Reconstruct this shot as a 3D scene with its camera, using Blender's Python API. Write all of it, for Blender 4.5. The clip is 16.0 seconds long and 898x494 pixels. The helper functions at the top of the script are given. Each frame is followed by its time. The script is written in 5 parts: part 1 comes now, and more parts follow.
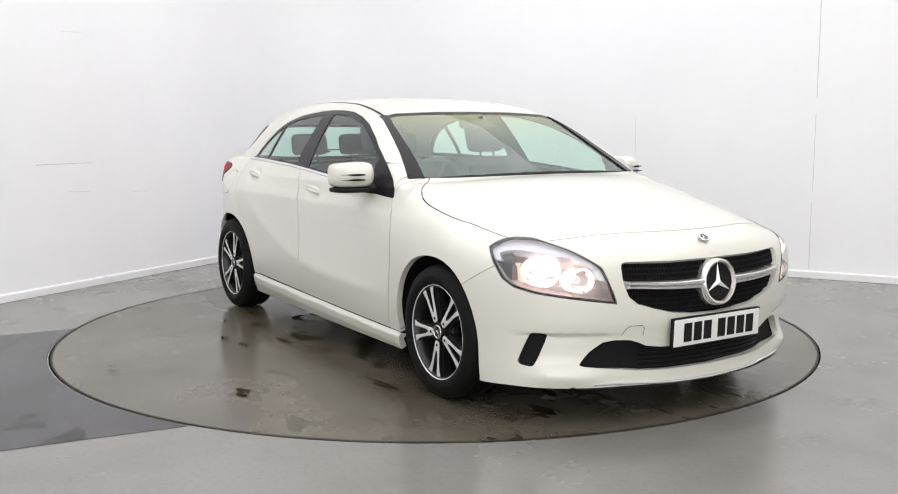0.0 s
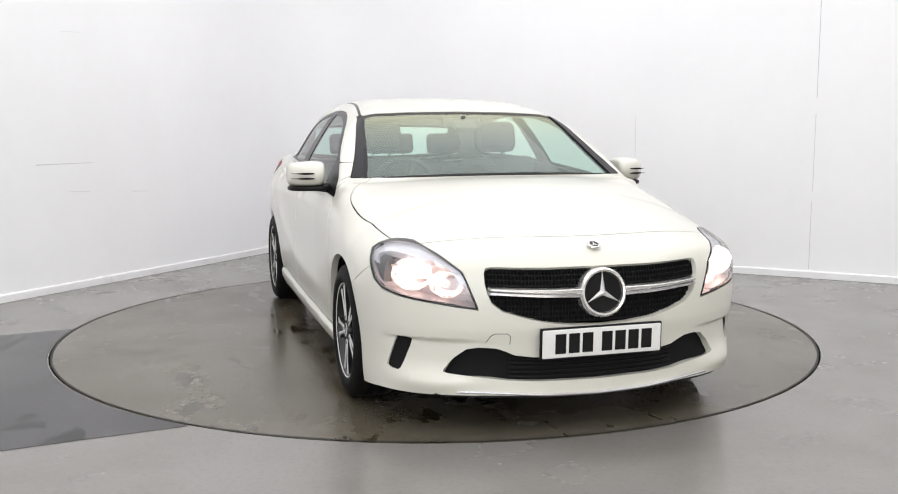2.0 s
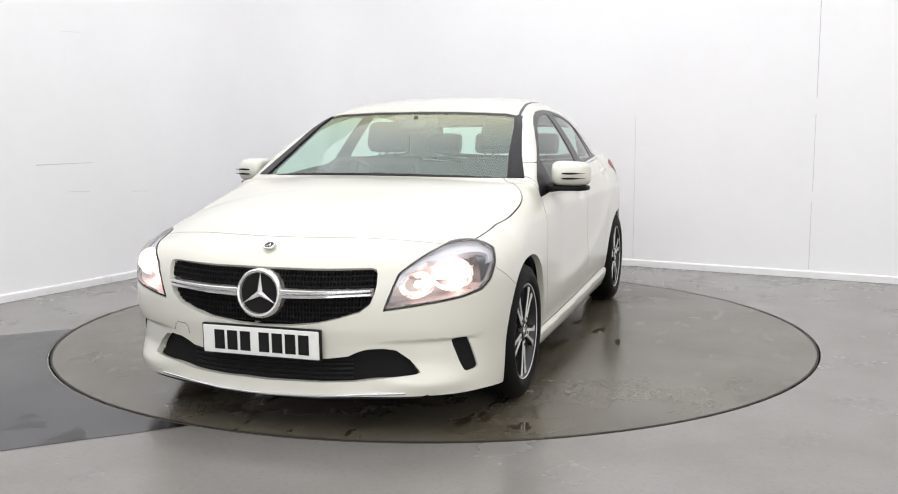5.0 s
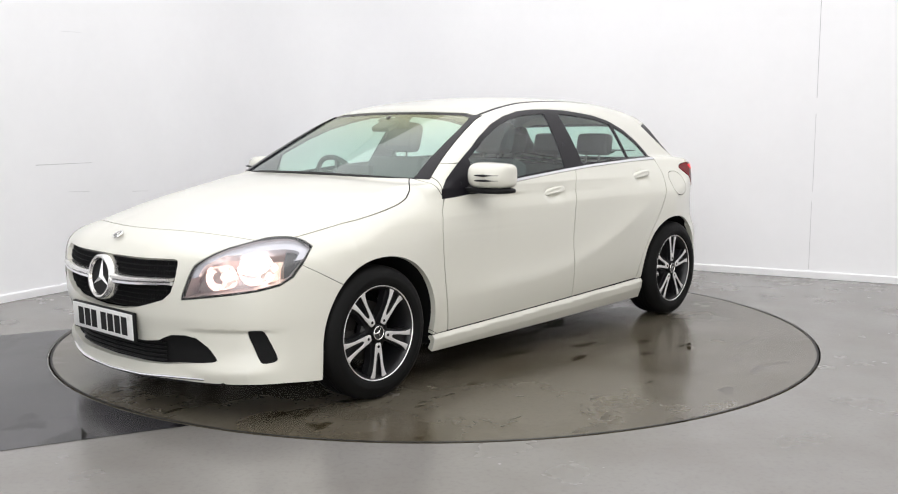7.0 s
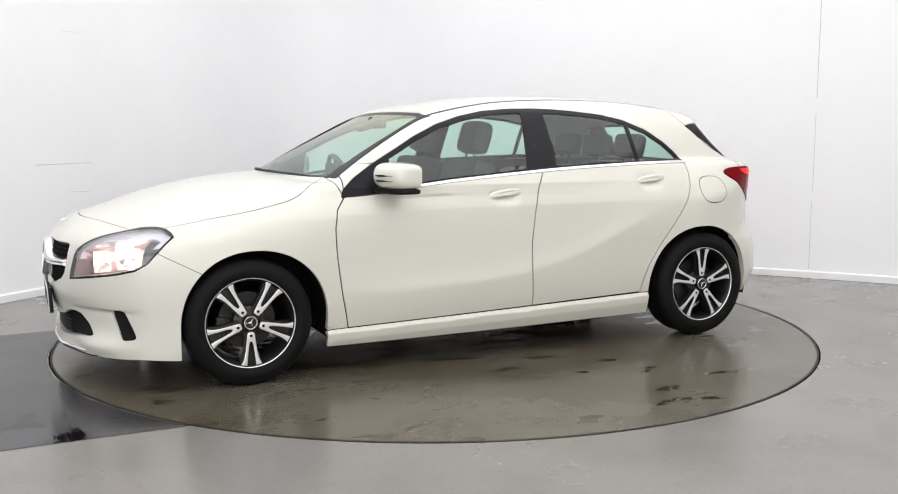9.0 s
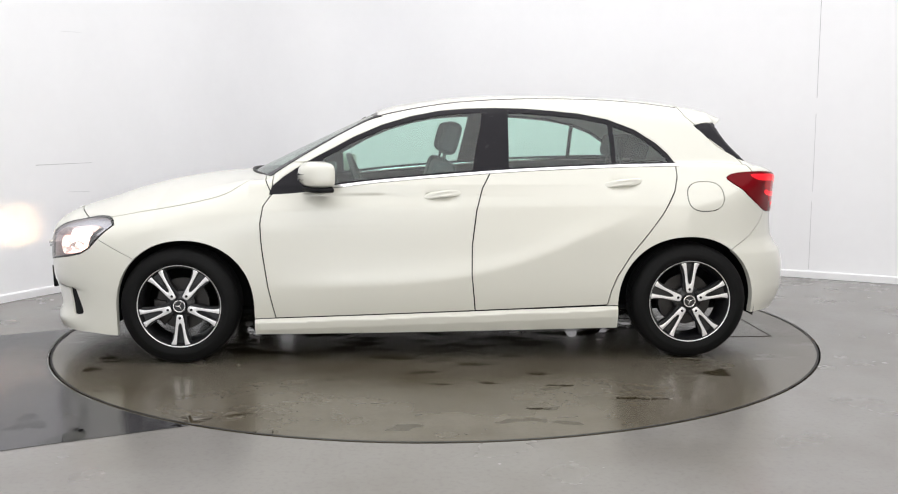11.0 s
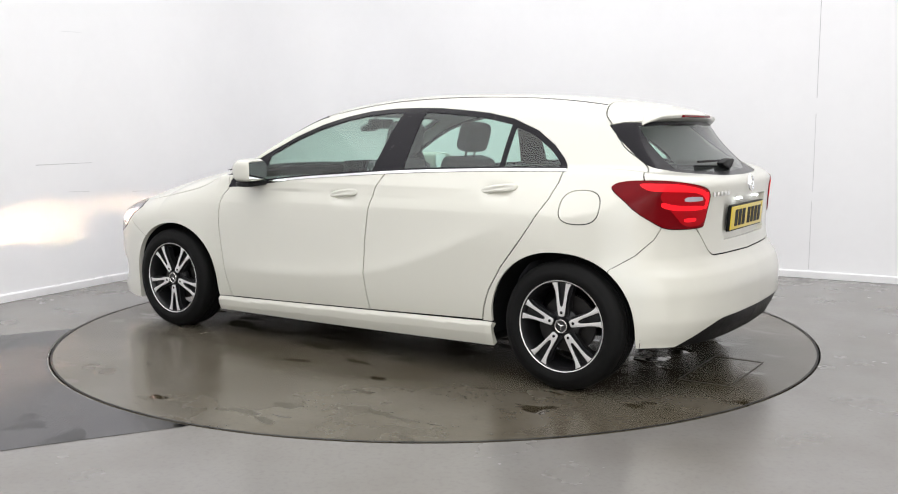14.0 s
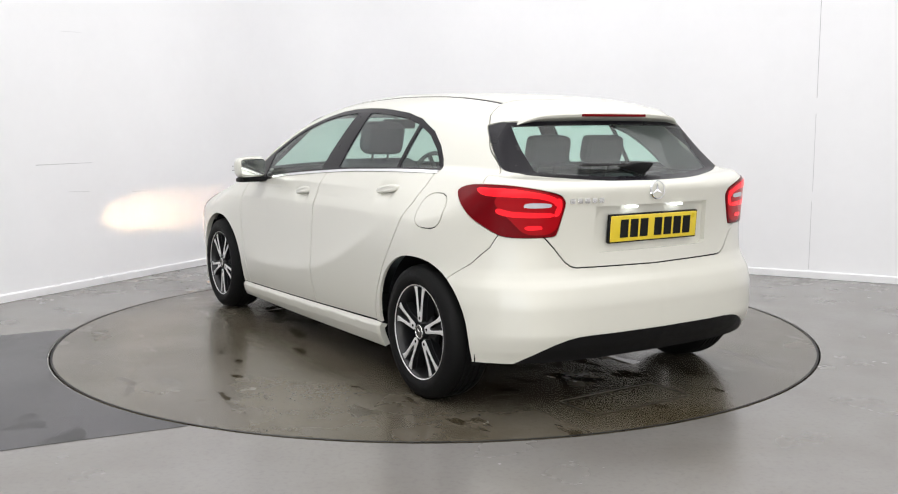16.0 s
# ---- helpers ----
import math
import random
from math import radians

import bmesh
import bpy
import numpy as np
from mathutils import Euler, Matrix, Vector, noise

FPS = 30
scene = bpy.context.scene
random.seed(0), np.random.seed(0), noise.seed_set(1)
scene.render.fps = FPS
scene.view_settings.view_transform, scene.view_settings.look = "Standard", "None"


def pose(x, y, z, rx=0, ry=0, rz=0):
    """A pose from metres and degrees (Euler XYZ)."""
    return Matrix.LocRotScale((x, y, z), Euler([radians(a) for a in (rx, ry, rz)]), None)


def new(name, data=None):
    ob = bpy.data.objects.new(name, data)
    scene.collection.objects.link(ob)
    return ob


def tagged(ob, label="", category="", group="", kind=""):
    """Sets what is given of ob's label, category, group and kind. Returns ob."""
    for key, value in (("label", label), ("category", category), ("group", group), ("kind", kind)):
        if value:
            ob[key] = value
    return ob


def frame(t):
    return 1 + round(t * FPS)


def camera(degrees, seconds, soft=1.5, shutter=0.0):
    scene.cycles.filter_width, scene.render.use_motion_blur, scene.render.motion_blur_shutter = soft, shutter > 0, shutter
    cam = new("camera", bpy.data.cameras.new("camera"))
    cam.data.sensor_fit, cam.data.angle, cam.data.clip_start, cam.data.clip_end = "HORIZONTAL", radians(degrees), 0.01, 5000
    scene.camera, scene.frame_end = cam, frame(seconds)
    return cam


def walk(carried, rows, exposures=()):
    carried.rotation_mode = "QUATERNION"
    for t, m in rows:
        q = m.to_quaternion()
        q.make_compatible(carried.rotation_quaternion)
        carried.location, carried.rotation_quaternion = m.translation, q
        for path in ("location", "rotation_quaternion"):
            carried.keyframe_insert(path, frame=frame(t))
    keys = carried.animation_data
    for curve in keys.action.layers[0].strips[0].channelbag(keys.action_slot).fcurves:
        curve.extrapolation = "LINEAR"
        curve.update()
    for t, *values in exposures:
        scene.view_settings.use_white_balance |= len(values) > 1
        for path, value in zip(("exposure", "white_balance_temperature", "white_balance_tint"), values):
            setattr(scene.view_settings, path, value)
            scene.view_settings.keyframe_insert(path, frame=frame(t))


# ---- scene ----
cam = camera(50.605, 16.0, soft=1.1)
EYE = pose(0, -5.8537, 1.2274, 82.897, 0, -0.776) @ pose(0, 0, 0, 0, 0, -0.124)
walk(cam, [(0.0, EYE), (16.0, EYE)])
# heading of the car on the turntable, degrees at seconds
TURN = [(0, -58.44), (0.5, -59.82), (1, -63.08), (1.5, -67.58), (2, -73.62), (2.5, -79.24), (3, -85.35), (3.5, -91.07), (4, -97.30), (4.5, -103.01), (5, -109.24), (7.5, -138.54), (8, -144.55), (8.5, -150.20), (9, -156.10), (11.5, -184.15), (12, -190.21), (12.5, -196.17), (13, -202.28), (13.5, -208.25), (14, -214.49), (14.5, -220.36), (15, -226.60), (15.5, -232.31), (16, -238.51)]
TABLE_RADIUS = 2.238
CAR_OFFSET = (0.022, 0.0345)

# ---- light ----
world = bpy.data.worlds.new("world")
scene.world = world
world.use_nodes = True
world.node_tree.nodes["Background"].inputs[0].default_value = (0.9, 0.95, 1.0, 1)
world.node_tree.nodes["Background"].inputs[1].default_value = 0.2
scene.view_settings.exposure = 0.0


def area(name, m, sx, sy, watts, color):
    data = bpy.data.lights.new(name, "AREA")
    data.shape, data.size, data.size_y, data.energy, data.color = "RECTANGLE", sx, sy, watts, color
    ob = new(name, data)
    ob.matrix_world = m
    return ob


ROOM_H = 4.2
# the whole ceiling is one soft light; unseen fill lamps added behind the camera
area("ceiling_lamp", pose(0.3, -2.6, ROOM_H - 0.03), 9.0, 11.0, 475, (0.97, 0.965, 0.98))
area("back_lamp", pose(-2.0, -10.8, 2.05, 90, 0, 0), 5.0, 4.0, 178, (0.93, 0.96, 1.0))
area("back_lamp", pose(3.0, -10.8, 2.05, 90, 0, 0), 5.0, 4.0, 142, (1.0, 0.96, 0.88))


# ---- materials ----
def material(name, color, rough=0.5, metal=0.0, coat=0.0, spots=0.0, scale=8.0, bump=0.0, bump_scale=60.0, emit=None, alpha=None, spec=0.5, tint2=None):
    """A surface: a base colour that varies at two scales, gloss that varies with it, and fine relief."""
    mat = bpy.data.materials.new(name)
    mat.use_nodes = True
    nt = mat.node_tree
    bsdf = nt.nodes["Principled BSDF"]
    bsdf.inputs["Base Color"].default_value = (*color, 1)
    bsdf.inputs["Roughness"].default_value = rough
    bsdf.inputs["Metallic"].default_value = metal
    bsdf.inputs["Coat Weight"].default_value = coat
    bsdf.inputs["Coat Roughness"].default_value = 0.11
    bsdf.inputs["Specular IOR Level"].default_value = spec
    coord = nt.nodes.new("ShaderNodeTexCoord")
    if spots:
        a, b = nt.nodes.new("ShaderNodeTexNoise"), nt.nodes.new("ShaderNodeTexNoise")
        a.inputs["Scale"].default_value, b.inputs["Scale"].default_value = scale, scale * 9
        a.inputs["Detail"].default_value, b.inputs["Detail"].default_value = 6, 4
        mixn = nt.nodes.new("ShaderNodeMath")
        mixn.operation = "MULTIPLY_ADD"
        ramp = nt.nodes.new("ShaderNodeMix")
        ramp.data_type = "RGBA"
        for n in (a, b):
            nt.links.new(coord.outputs["Object"], n.inputs["Vector"])
        nt.links.new(b.outputs["Fac"], mixn.inputs[0])
        mixn.inputs[1].default_value = 0.35
        nt.links.new(a.outputs["Fac"], mixn.inputs[2])
        dark = tint2 or tuple(v * (1 - spots) for v in color)
        ramp.inputs["A"].default_value, ramp.inputs["B"].default_value = (*dark, 1), (*color, 1)
        mp = nt.nodes.new("ShaderNodeMapRange")
        mp.inputs["From Min"].default_value, mp.inputs["From Max"].default_value = 0.45, 0.85
        nt.links.new(mixn.outputs[0], mp.inputs["Value"])
        nt.links.new(mp.outputs[0], ramp.inputs["Factor"])
        nt.links.new(ramp.outputs["Result"], bsdf.inputs["Base Color"])
        mr = nt.nodes.new("ShaderNodeMapRange")
        mr.inputs["To Min"].default_value, mr.inputs["To Max"].default_value = rough * 0.75, min(1, rough * 1.2)
        nt.links.new(a.outputs["Fac"], mr.inputs["Value"])
        nt.links.new(mr.outputs[0], bsdf.inputs["Roughness"])
    if bump:
        n = nt.nodes.new("ShaderNodeTexNoise")
        n.inputs["Scale"].default_value, n.inputs["Detail"].default_value = bump_scale, 4
        nt.links.new(coord.outputs["Object"], n.inputs["Vector"])
        bm_ = nt.nodes.new("ShaderNodeBump")
        bm_.inputs["Strength"].default_value, bm_.inputs["Distance"].default_value = bump, 0.004
        nt.links.new(n.outputs["Fac"], bm_.inputs["Height"])
        nt.links.new(bm_.outputs[0], bsdf.inputs["Normal"])
    if emit:
        bsdf.inputs["Emission Color"].default_value = (*emit[0], 1)
        bsdf.inputs["Emission Strength"].default_value = emit[1]
    return mat


def glass(name, color, film=0.05, haze=(0.75, 0.80, 0.78)):
    """Thin tinted pane: see-through with a tint, a faint painted-in haze of light, and more mirror at a slant."""
    mat = bpy.data.materials.new(name)
    mat.use_nodes = True
    nt = mat.node_tree
    nt.nodes.clear()
    out = nt.nodes.new("ShaderNodeOutputMaterial")
    tr, di, gl, lw, pw, ma, mx, my = (nt.nodes.new(k) for k in ("ShaderNodeBsdfTransparent", "ShaderNodeBsdfDiffuse", "ShaderNodeBsdfGlossy", "ShaderNodeLayerWeight", "ShaderNodeMath", "ShaderNodeMath", "ShaderNodeMixShader", "ShaderNodeMixShader"))
    tr.inputs[0].default_value = (*color, 1)
    di.inputs[0].default_value = (*haze, 1)
    gl.inputs["Roughness"].default_value = 0.01
    lw.inputs["Blend"].default_value = 0.5
    pw.operation, ma.operation = "POWER", "MULTIPLY_ADD"
    pw.inputs[1].default_value = 5.0
    ma.inputs[1].default_value, ma.inputs[2].default_value = 0.93, 0.06
    my.inputs[0].default_value = film
    nt.links.new(lw.outputs["Facing"], pw.inputs[0])
    nt.links.new(pw.outputs[0], ma.inputs[0])
    nt.links.new(tr.outputs[0], my.inputs[1])
    nt.links.new(di.outputs[0], my.inputs[2])
    nt.links.new(ma.outputs[0], mx.inputs[0])
    nt.links.new(my.outputs[0], mx.inputs[1])
    nt.links.new(gl.outputs[0], mx.inputs[2])
    nt.links.new(mx.outputs[0], out.inputs[0])
    return mat


def wet_paint(name, base, stain, wet=0.35, rough=(0.07, 0.24), puddle=0.62, scuff=0.25, spec=0.5, relief=0.05, drips=None):
    """Floor paint with broad brown stains, fine speckle, scuffs, and wet patches that are darker and shine."""
    mat = bpy.data.materials.new(name)
    mat.use_nodes = True
    nt = mat.node_tree
    bsdf = nt.nodes["Principled BSDF"]
    coord = nt.nodes.new("ShaderNodeTexCoord")

    def noise_tex(scale, detail=5.0, rough_=0.55, stretch=None):
        n = nt.nodes.new("ShaderNodeTexNoise")
        n.inputs["Scale"].default_value, n.inputs["Detail"].default_value, n.inputs["Roughness"].default_value = scale, detail, rough_
        if stretch:
            mp = nt.nodes.new("ShaderNodeMapping")
            mp.inputs["Scale"].default_value = stretch
            nt.links.new(coord.outputs["Object"], mp.inputs["Vector"])
            nt.links.new(mp.outputs[0], n.inputs["Vector"])
        else:
            nt.links.new(coord.outputs["Object"], n.inputs["Vector"])
        return n.outputs["Fac"]

    def ranged(value, a, b, c=0.0, d=1.0):
        m = nt.nodes.new("ShaderNodeMapRange")
        for k, w in zip(("From Min", "From Max", "To Min", "To Max"), (a, b, c, d)):
            m.inputs[k].default_value = w
        nt.links.new(value, m.inputs["Value"])
        return m.outputs[0]

    def blend(fac, a, b):
        m = nt.nodes.new("ShaderNodeMix")
        m.data_type = "RGBA"
        nt.links.new(fac, m.inputs["Factor"])
        for k, w in (("A", a), ("B", b)):
            if isinstance(w, tuple):
                m.inputs[k].default_value = (*w, 1)
            else:
                nt.links.new(w, m.inputs[k])
        return m.outputs["Result"]
    c = blend(ranged(noise_tex(1.1, 6), 0.42, 0.66), base, stain)
    c = blend(ranged(noise_tex(45, 3), 0.50, 0.80, 0.0, 0.35), c, tuple(w * 0.6 for w in base))
    c = blend(ranged(noise_tex(3.5, 8, 0.7, (1.0, 6.0, 1.0)), 0.60, 0.78, 0.0, scuff), c, tuple(min(1, w * 1.35) for w in base))
    water = noise_tex(2.3, 7, 0.6)
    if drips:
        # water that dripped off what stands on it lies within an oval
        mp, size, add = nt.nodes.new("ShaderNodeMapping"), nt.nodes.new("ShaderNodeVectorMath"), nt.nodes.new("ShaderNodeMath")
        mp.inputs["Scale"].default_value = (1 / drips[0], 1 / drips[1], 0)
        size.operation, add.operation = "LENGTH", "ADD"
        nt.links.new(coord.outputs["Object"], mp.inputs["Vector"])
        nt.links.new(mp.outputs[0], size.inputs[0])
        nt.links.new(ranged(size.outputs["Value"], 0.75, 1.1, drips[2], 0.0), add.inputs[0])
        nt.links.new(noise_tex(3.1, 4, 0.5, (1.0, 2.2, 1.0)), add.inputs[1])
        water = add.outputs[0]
    pud = ranged(water, puddle, puddle + 0.03)
    c = blend(pud, c, tuple(w * (1 - wet) for w in stain))
    nt.links.new(c, bsdf.inputs["Base Color"])
    bsdf.inputs["Specular IOR Level"].default_value = spec
    r = ranged(noise_tex(1.7, 5), 0.3, 0.7, *rough)
    mixr = nt.nodes.new("ShaderNodeMix")
    nt.links.new(pud, mixr.inputs["Factor"])
    nt.links.new(r, mixr.inputs["A"])
    mixr.inputs["B"].default_value = 0.03
    nt.links.new(mixr.outputs["Result"], bsdf.inputs["Roughness"])
    bump = nt.nodes.new("ShaderNodeBump")
    bump.inputs["Strength"].default_value, bump.inputs["Distance"].default_value = relief, 0.003
    nt.links.new(noise_tex(28, 5), bump.inputs["Height"])
    nt.links.new(ranged(pud, 0.0, 1.0, relief, 0.0), bump.inputs["Strength"])
    nt.links.new(bump.outputs[0], bsdf.inputs["Normal"])
    return mat


WALL = material("white_wall_paint", (0.90, 0.90, 0.915), 0.55, spots=0.03, scale=1.5, bump=0.03, bump_scale=25)
SKIRT = material("white_gloss_trim", (0.86, 0.86, 0.87), 0.3, spots=0.03, scale=4)
CEIL = material("ceiling_paint", (0.8, 0.8, 0.8), 0.8, spots=0.03)
FLOOR = wet_paint("grey_floor_paint", (0.222, 0.213, 0.201), (0.184, 0.173, 0.157), 0.15, (0.19, 0.30), 0.90, 0.0, 0.65, 0.01)
DARKFLOOR = wet_paint("dark_floor_panel", (0.058, 0.056, 0.060), (0.018, 0.017, 0.019), 0.6, (0.10, 0.22), 0.52, 0.35, 0.26, 0.02)
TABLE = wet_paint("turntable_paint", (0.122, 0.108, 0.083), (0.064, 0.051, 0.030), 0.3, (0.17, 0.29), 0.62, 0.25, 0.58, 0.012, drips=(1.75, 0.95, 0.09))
BLACK = material("black_rubber", (0.012, 0.012, 0.012), 0.6, spots=0.3)
PAINT = material("cream_white_car_paint", (0.68, 0.67, 0.595), 0.35, coat=1.0)
PAINT.node_tree.nodes["Principled BSDF"].inputs["Coat Roughness"].default_value = 0.2
TYRE = material("tyre_rubber", (0.0065, 0.0065, 0.0065), 0.65, spots=0.3, scale=20, bump=0.2, bump_scale=200, spec=0.15)
PLASTIC = material("black_plastic", (0.0075, 0.0075, 0.008), 0.5, spots=0.2, scale=30, bump=0.1, bump_scale=400, spec=0.18)
GLOSSBLACK = material("gloss_black_trim", (0.011, 0.010, 0.013), 0.26, spec=0.16, spots=0.1, scale=20)
CHROME = material("bright_chrome", (0.85, 0.85, 0.87), 0.12, metal=1.0)
GLASS = glass("tinted_window_glass", (0.74, 0.92, 0.85), 0.03)
SCREENGLASS = glass("windscreen_glass", (0.80, 0.96, 0.88), 0.10, (0.62, 0.80, 0.70))

# the windscreen's haze grows denser and yellow-green towards its upper edge
nt = SCREENGLASS.node_tree
coord, split, shade, film, tint = (nt.nodes.new(k) for k in ("ShaderNodeTexCoord", "ShaderNodeSeparateXYZ", "ShaderNodeMapRange", "ShaderNodeMapRange", "ShaderNodeMix"))
tint.data_type = "RGBA"
tint.inputs["A"].default_value, tint.inputs["B"].default_value = (0.62, 0.80, 0.72, 1), (0.78, 0.78, 0.40, 1)
for node, low, high in ((shade, 0.0, 1.0), (film, 0.12, 0.30)):
    for key, value in zip(("From Min", "From Max", "To Min", "To Max"), (1.12, 1.32, low, high)):
        node.inputs[key].default_value = value
    nt.links.new(split.outputs["Z"], node.inputs["Value"])
nt.links.new(coord.outputs["Object"], split.inputs[0])
nt.links.new(shade.outputs[0], tint.inputs["Factor"])
for node in nt.nodes:
    if node.type == "BSDF_DIFFUSE":
        nt.links.new(tint.outputs["Result"], node.inputs[0])
        nt.links.new(film.outputs[0], node.outputs[0].links[0].to_node.inputs[0])

# ---- mesh helpers ----
def put(name, verts, faces, mat, parent=None, label="", normals=None, smooth=True, sharp=None):
    me = bpy.data.meshes.new(name)
    me.from_pydata([tuple(map(float, v)) for v in verts], [], [tuple(map(int, f)) for f in faces])
    me.materials.append(mat)
    if smooth:
        me.shade_smooth()
        if sharp:
            me.set_sharp_from_angle(angle=radians(sharp))
    if normals is not None:
        me.normals_split_custom_set_from_vertices([tuple(map(float, n)) for n in normals])
    ob = new(name, me)
    ob.parent = parent
    if label:
        ob["label"] = label
    return ob


def part(name, bm, mat, parent, label="", sharp=35):
    me = bpy.data.meshes.new(name)
    bmesh.ops.recalc_face_normals(bm, faces=bm.faces)
    bm.to_mesh(me)
    bm.free()
    me.materials.append(mat)
    if sharp:
        me.shade_smooth()
        me.set_sharp_from_angle(angle=radians(sharp))
    ob = new(name, me)
    ob.parent = parent
    if label:
        ob["label"] = label
    return ob


def box(bm, lo, hi, bevel=0.0, m=None):
    """Adds a box between two corners to bm, with rounded edges."""
    tmp = bmesh.new()
    bmesh.ops.create_cube(tmp, size=1)
    for v in tmp.verts:
        v.co = Vector([(a + b) / 2 + c * (b - a) for a, b, c in zip(lo, hi, v.co)])
    if bevel:
        bmesh.ops.bevel(tmp, geom=tmp.edges[:], offset=bevel, segments=3, affect="EDGES", profile=0.6)
    if m is not None:
        bmesh.ops.transform(tmp, matrix=m, verts=tmp.verts)
    absorb(bm, tmp)
    return bm


def absorb(bm, tmp):
    """Moves all of tmp into bm."""
    me = bpy.data.meshes.new("tmp")
    tmp.to_mesh(me)
    tmp.free()
    bm.from_mesh(me)
    bpy.data.meshes.remove(me)


def spin(bm, profile, n=48, m=None, a0=0.0, a1=360.0):
    """Turns a profile of (radius, y) round the y axis."""
    full = abs(a1 - a0 - 360) < 1e-6
    k = n if full else n + 1
    rings = []
    for i in range(k):
        a = radians(a0 + (a1 - a0) * i / n)
        ring = []
        for r, y in profile:
            p = Vector((r * math.cos(a), y, r * math.sin(a)))
            ring.append(bm.verts.new(m @ p if m is not None else p))
        rings.append(ring)
    for i in range(n):
        p, q = rings[i], rings[(i + 1) % k]
        for j in range(len(profile) - 1):
            bm.faces.new((p[j], p[j + 1], q[j + 1], q[j]))
    bmesh.ops.remove_doubles(bm, verts=bm.verts, dist=1e-6)
    return bm


def prism(bm, pts, lo, hi, m=None, bevel=0.0):
    """A plate: the outline pts (u, v) in x and z, between y = lo and y = hi, moved by m."""
    tmp = bmesh.new()
    a = [tmp.verts.new((u, lo, v)) for u, v in pts]
    b = [tmp.verts.new((u, hi, v)) for u, v in pts]
    n = len(pts)
    tmp.faces.new(a)
    tmp.faces.new(b[::-1])
    for i in range(n):
        tmp.faces.new((a[i], b[i], b[(i + 1) % n], a[(i + 1) % n]))
    if bevel:
        bmesh.ops.recalc_face_normals(tmp, faces=tmp.faces)
        bmesh.ops.bevel(tmp, geom=[e for e in tmp.edges if abs(e.verts[0].co.y - e.verts[1].co.y) < 1e-6], offset=bevel, segments=2, affect="EDGES", profile=0.5)
    bmesh.ops.triangulate(tmp, faces=[f for f in tmp.faces if len(f.verts) > 4])
    if m is not None:
        bmesh.ops.transform(tmp, matrix=m, verts=tmp.verts)
    absorb(bm, tmp)
    return bm


def tube(bm, pts, r, n=8):
    """A round bar along pts."""
    pts = [Vector(p) for p in pts]
    rings = []
    for i, p in enumerate(pts):
        d = (pts[min(i + 1, len(pts) - 1)] - pts[max(i - 1, 0)]).normalized()
        q = d.to_track_quat("Z", "Y")
        rr = r[i] if isinstance(r, (list, tuple)) else r
        rings.append([bm.verts.new(p + q @ Vector((rr * math.cos(2 * math.pi * k / n), rr * math.sin(2 * math.pi * k / n), 0))) for k in range(n)])
    for a, b in zip(rings, rings[1:]):
        for k in range(n):
            bm.faces.new((a[k], a[(k + 1) % n], b[(k + 1) % n], b[k]))
    bm.faces.new(rings[0][::-1])
    bm.faces.new(rings[-1])
    return bm


# ---- room: two white walls that meet in a rounded corner, skirting, floor ----
CORNER = Vector((-1.319, 4.293))
LEFT_DIR, RIGHT_DIR = Vector((-0.4586, -0.8886)), Vector((0.8718, -0.4898))


def wall_line(radius=0.9, inset=0.0):
    """The line in plan of the inner face of the walls, from the left wall's end round the corner to the right wall's end."""
    pts = [CORNER + LEFT_DIR * 13.0]
    a, b = CORNER + LEFT_DIR * radius, CORNER + RIGHT_DIR * radius
    for i in range(17):
        t = i / 16
        pts.append((1 - t) ** 2 * a + 2 * t * (1 - t) * CORNER + t ** 2 * b)
    pts.append(CORNER + RIGHT_DIR * 11.0)
    out = []
    for i, p in enumerate(pts):
        d = (pts[min(i + 1, len(pts) - 1)] - pts[max(i - 1, 0)]).normalized()
        out.append(p + Vector((d.y, -d.x)) * inset)
    return out


def wall_strip(name, profile, mat, label="", kind="structure", category=""):
    """A strip along the wall: profile of (inset from the wall, height), closed."""
    bm = bmesh.new()
    cols = [wall_line(inset=o) for o, z in profile]
    rows = [[bm.verts.new((cols[j][i].x, cols[j][i].y, profile[j][1])) for j in range(len(profile))] for i in range(len(cols[0]))]
    n = len(profile)
    for a, b in zip(rows, rows[1:]):
        for j in range(n):
            bm.faces.new((a[j], a[(j + 1) % n], b[(j + 1) % n], b[j]))
    bm.faces.new(rows[0])
    bm.faces.new(rows[-1][::-1])
    return tagged(part(name, bm, mat, None, label, sharp=30), label, category, kind=kind)


wall_strip("wall_north", [(0, 0), (0, ROOM_H), (-0.15, ROOM_H), (-0.15, 0)], WALL, "smooth white painted studio wall with a rounded corner")
wall_strip("baseboard", [(0.0, 0.002), (0.016, 0.002), (0.016, 0.052), (0.011, 0.060), (0.0, 0.062)], SKIRT, "plain white skirting board along the wall")
ends = [CORNER + LEFT_DIR * 13.0, CORNER + RIGHT_DIR * 11.0]
LWALL, RWALL = ends
bm = bmesh.new()
out = [LWALL, Vector((LWALL.x + 3.2, -13.0)), Vector((RWALL.x - 2.0, -13.0)), RWALL]
for a, b in zip(out, out[1:]):
    vs = [bm.verts.new((p.x, p.y, z)) for p, z in ((a, 0), (b, 0), (b, ROOM_H), (a, ROOM_H))]
    bm.faces.new(vs)
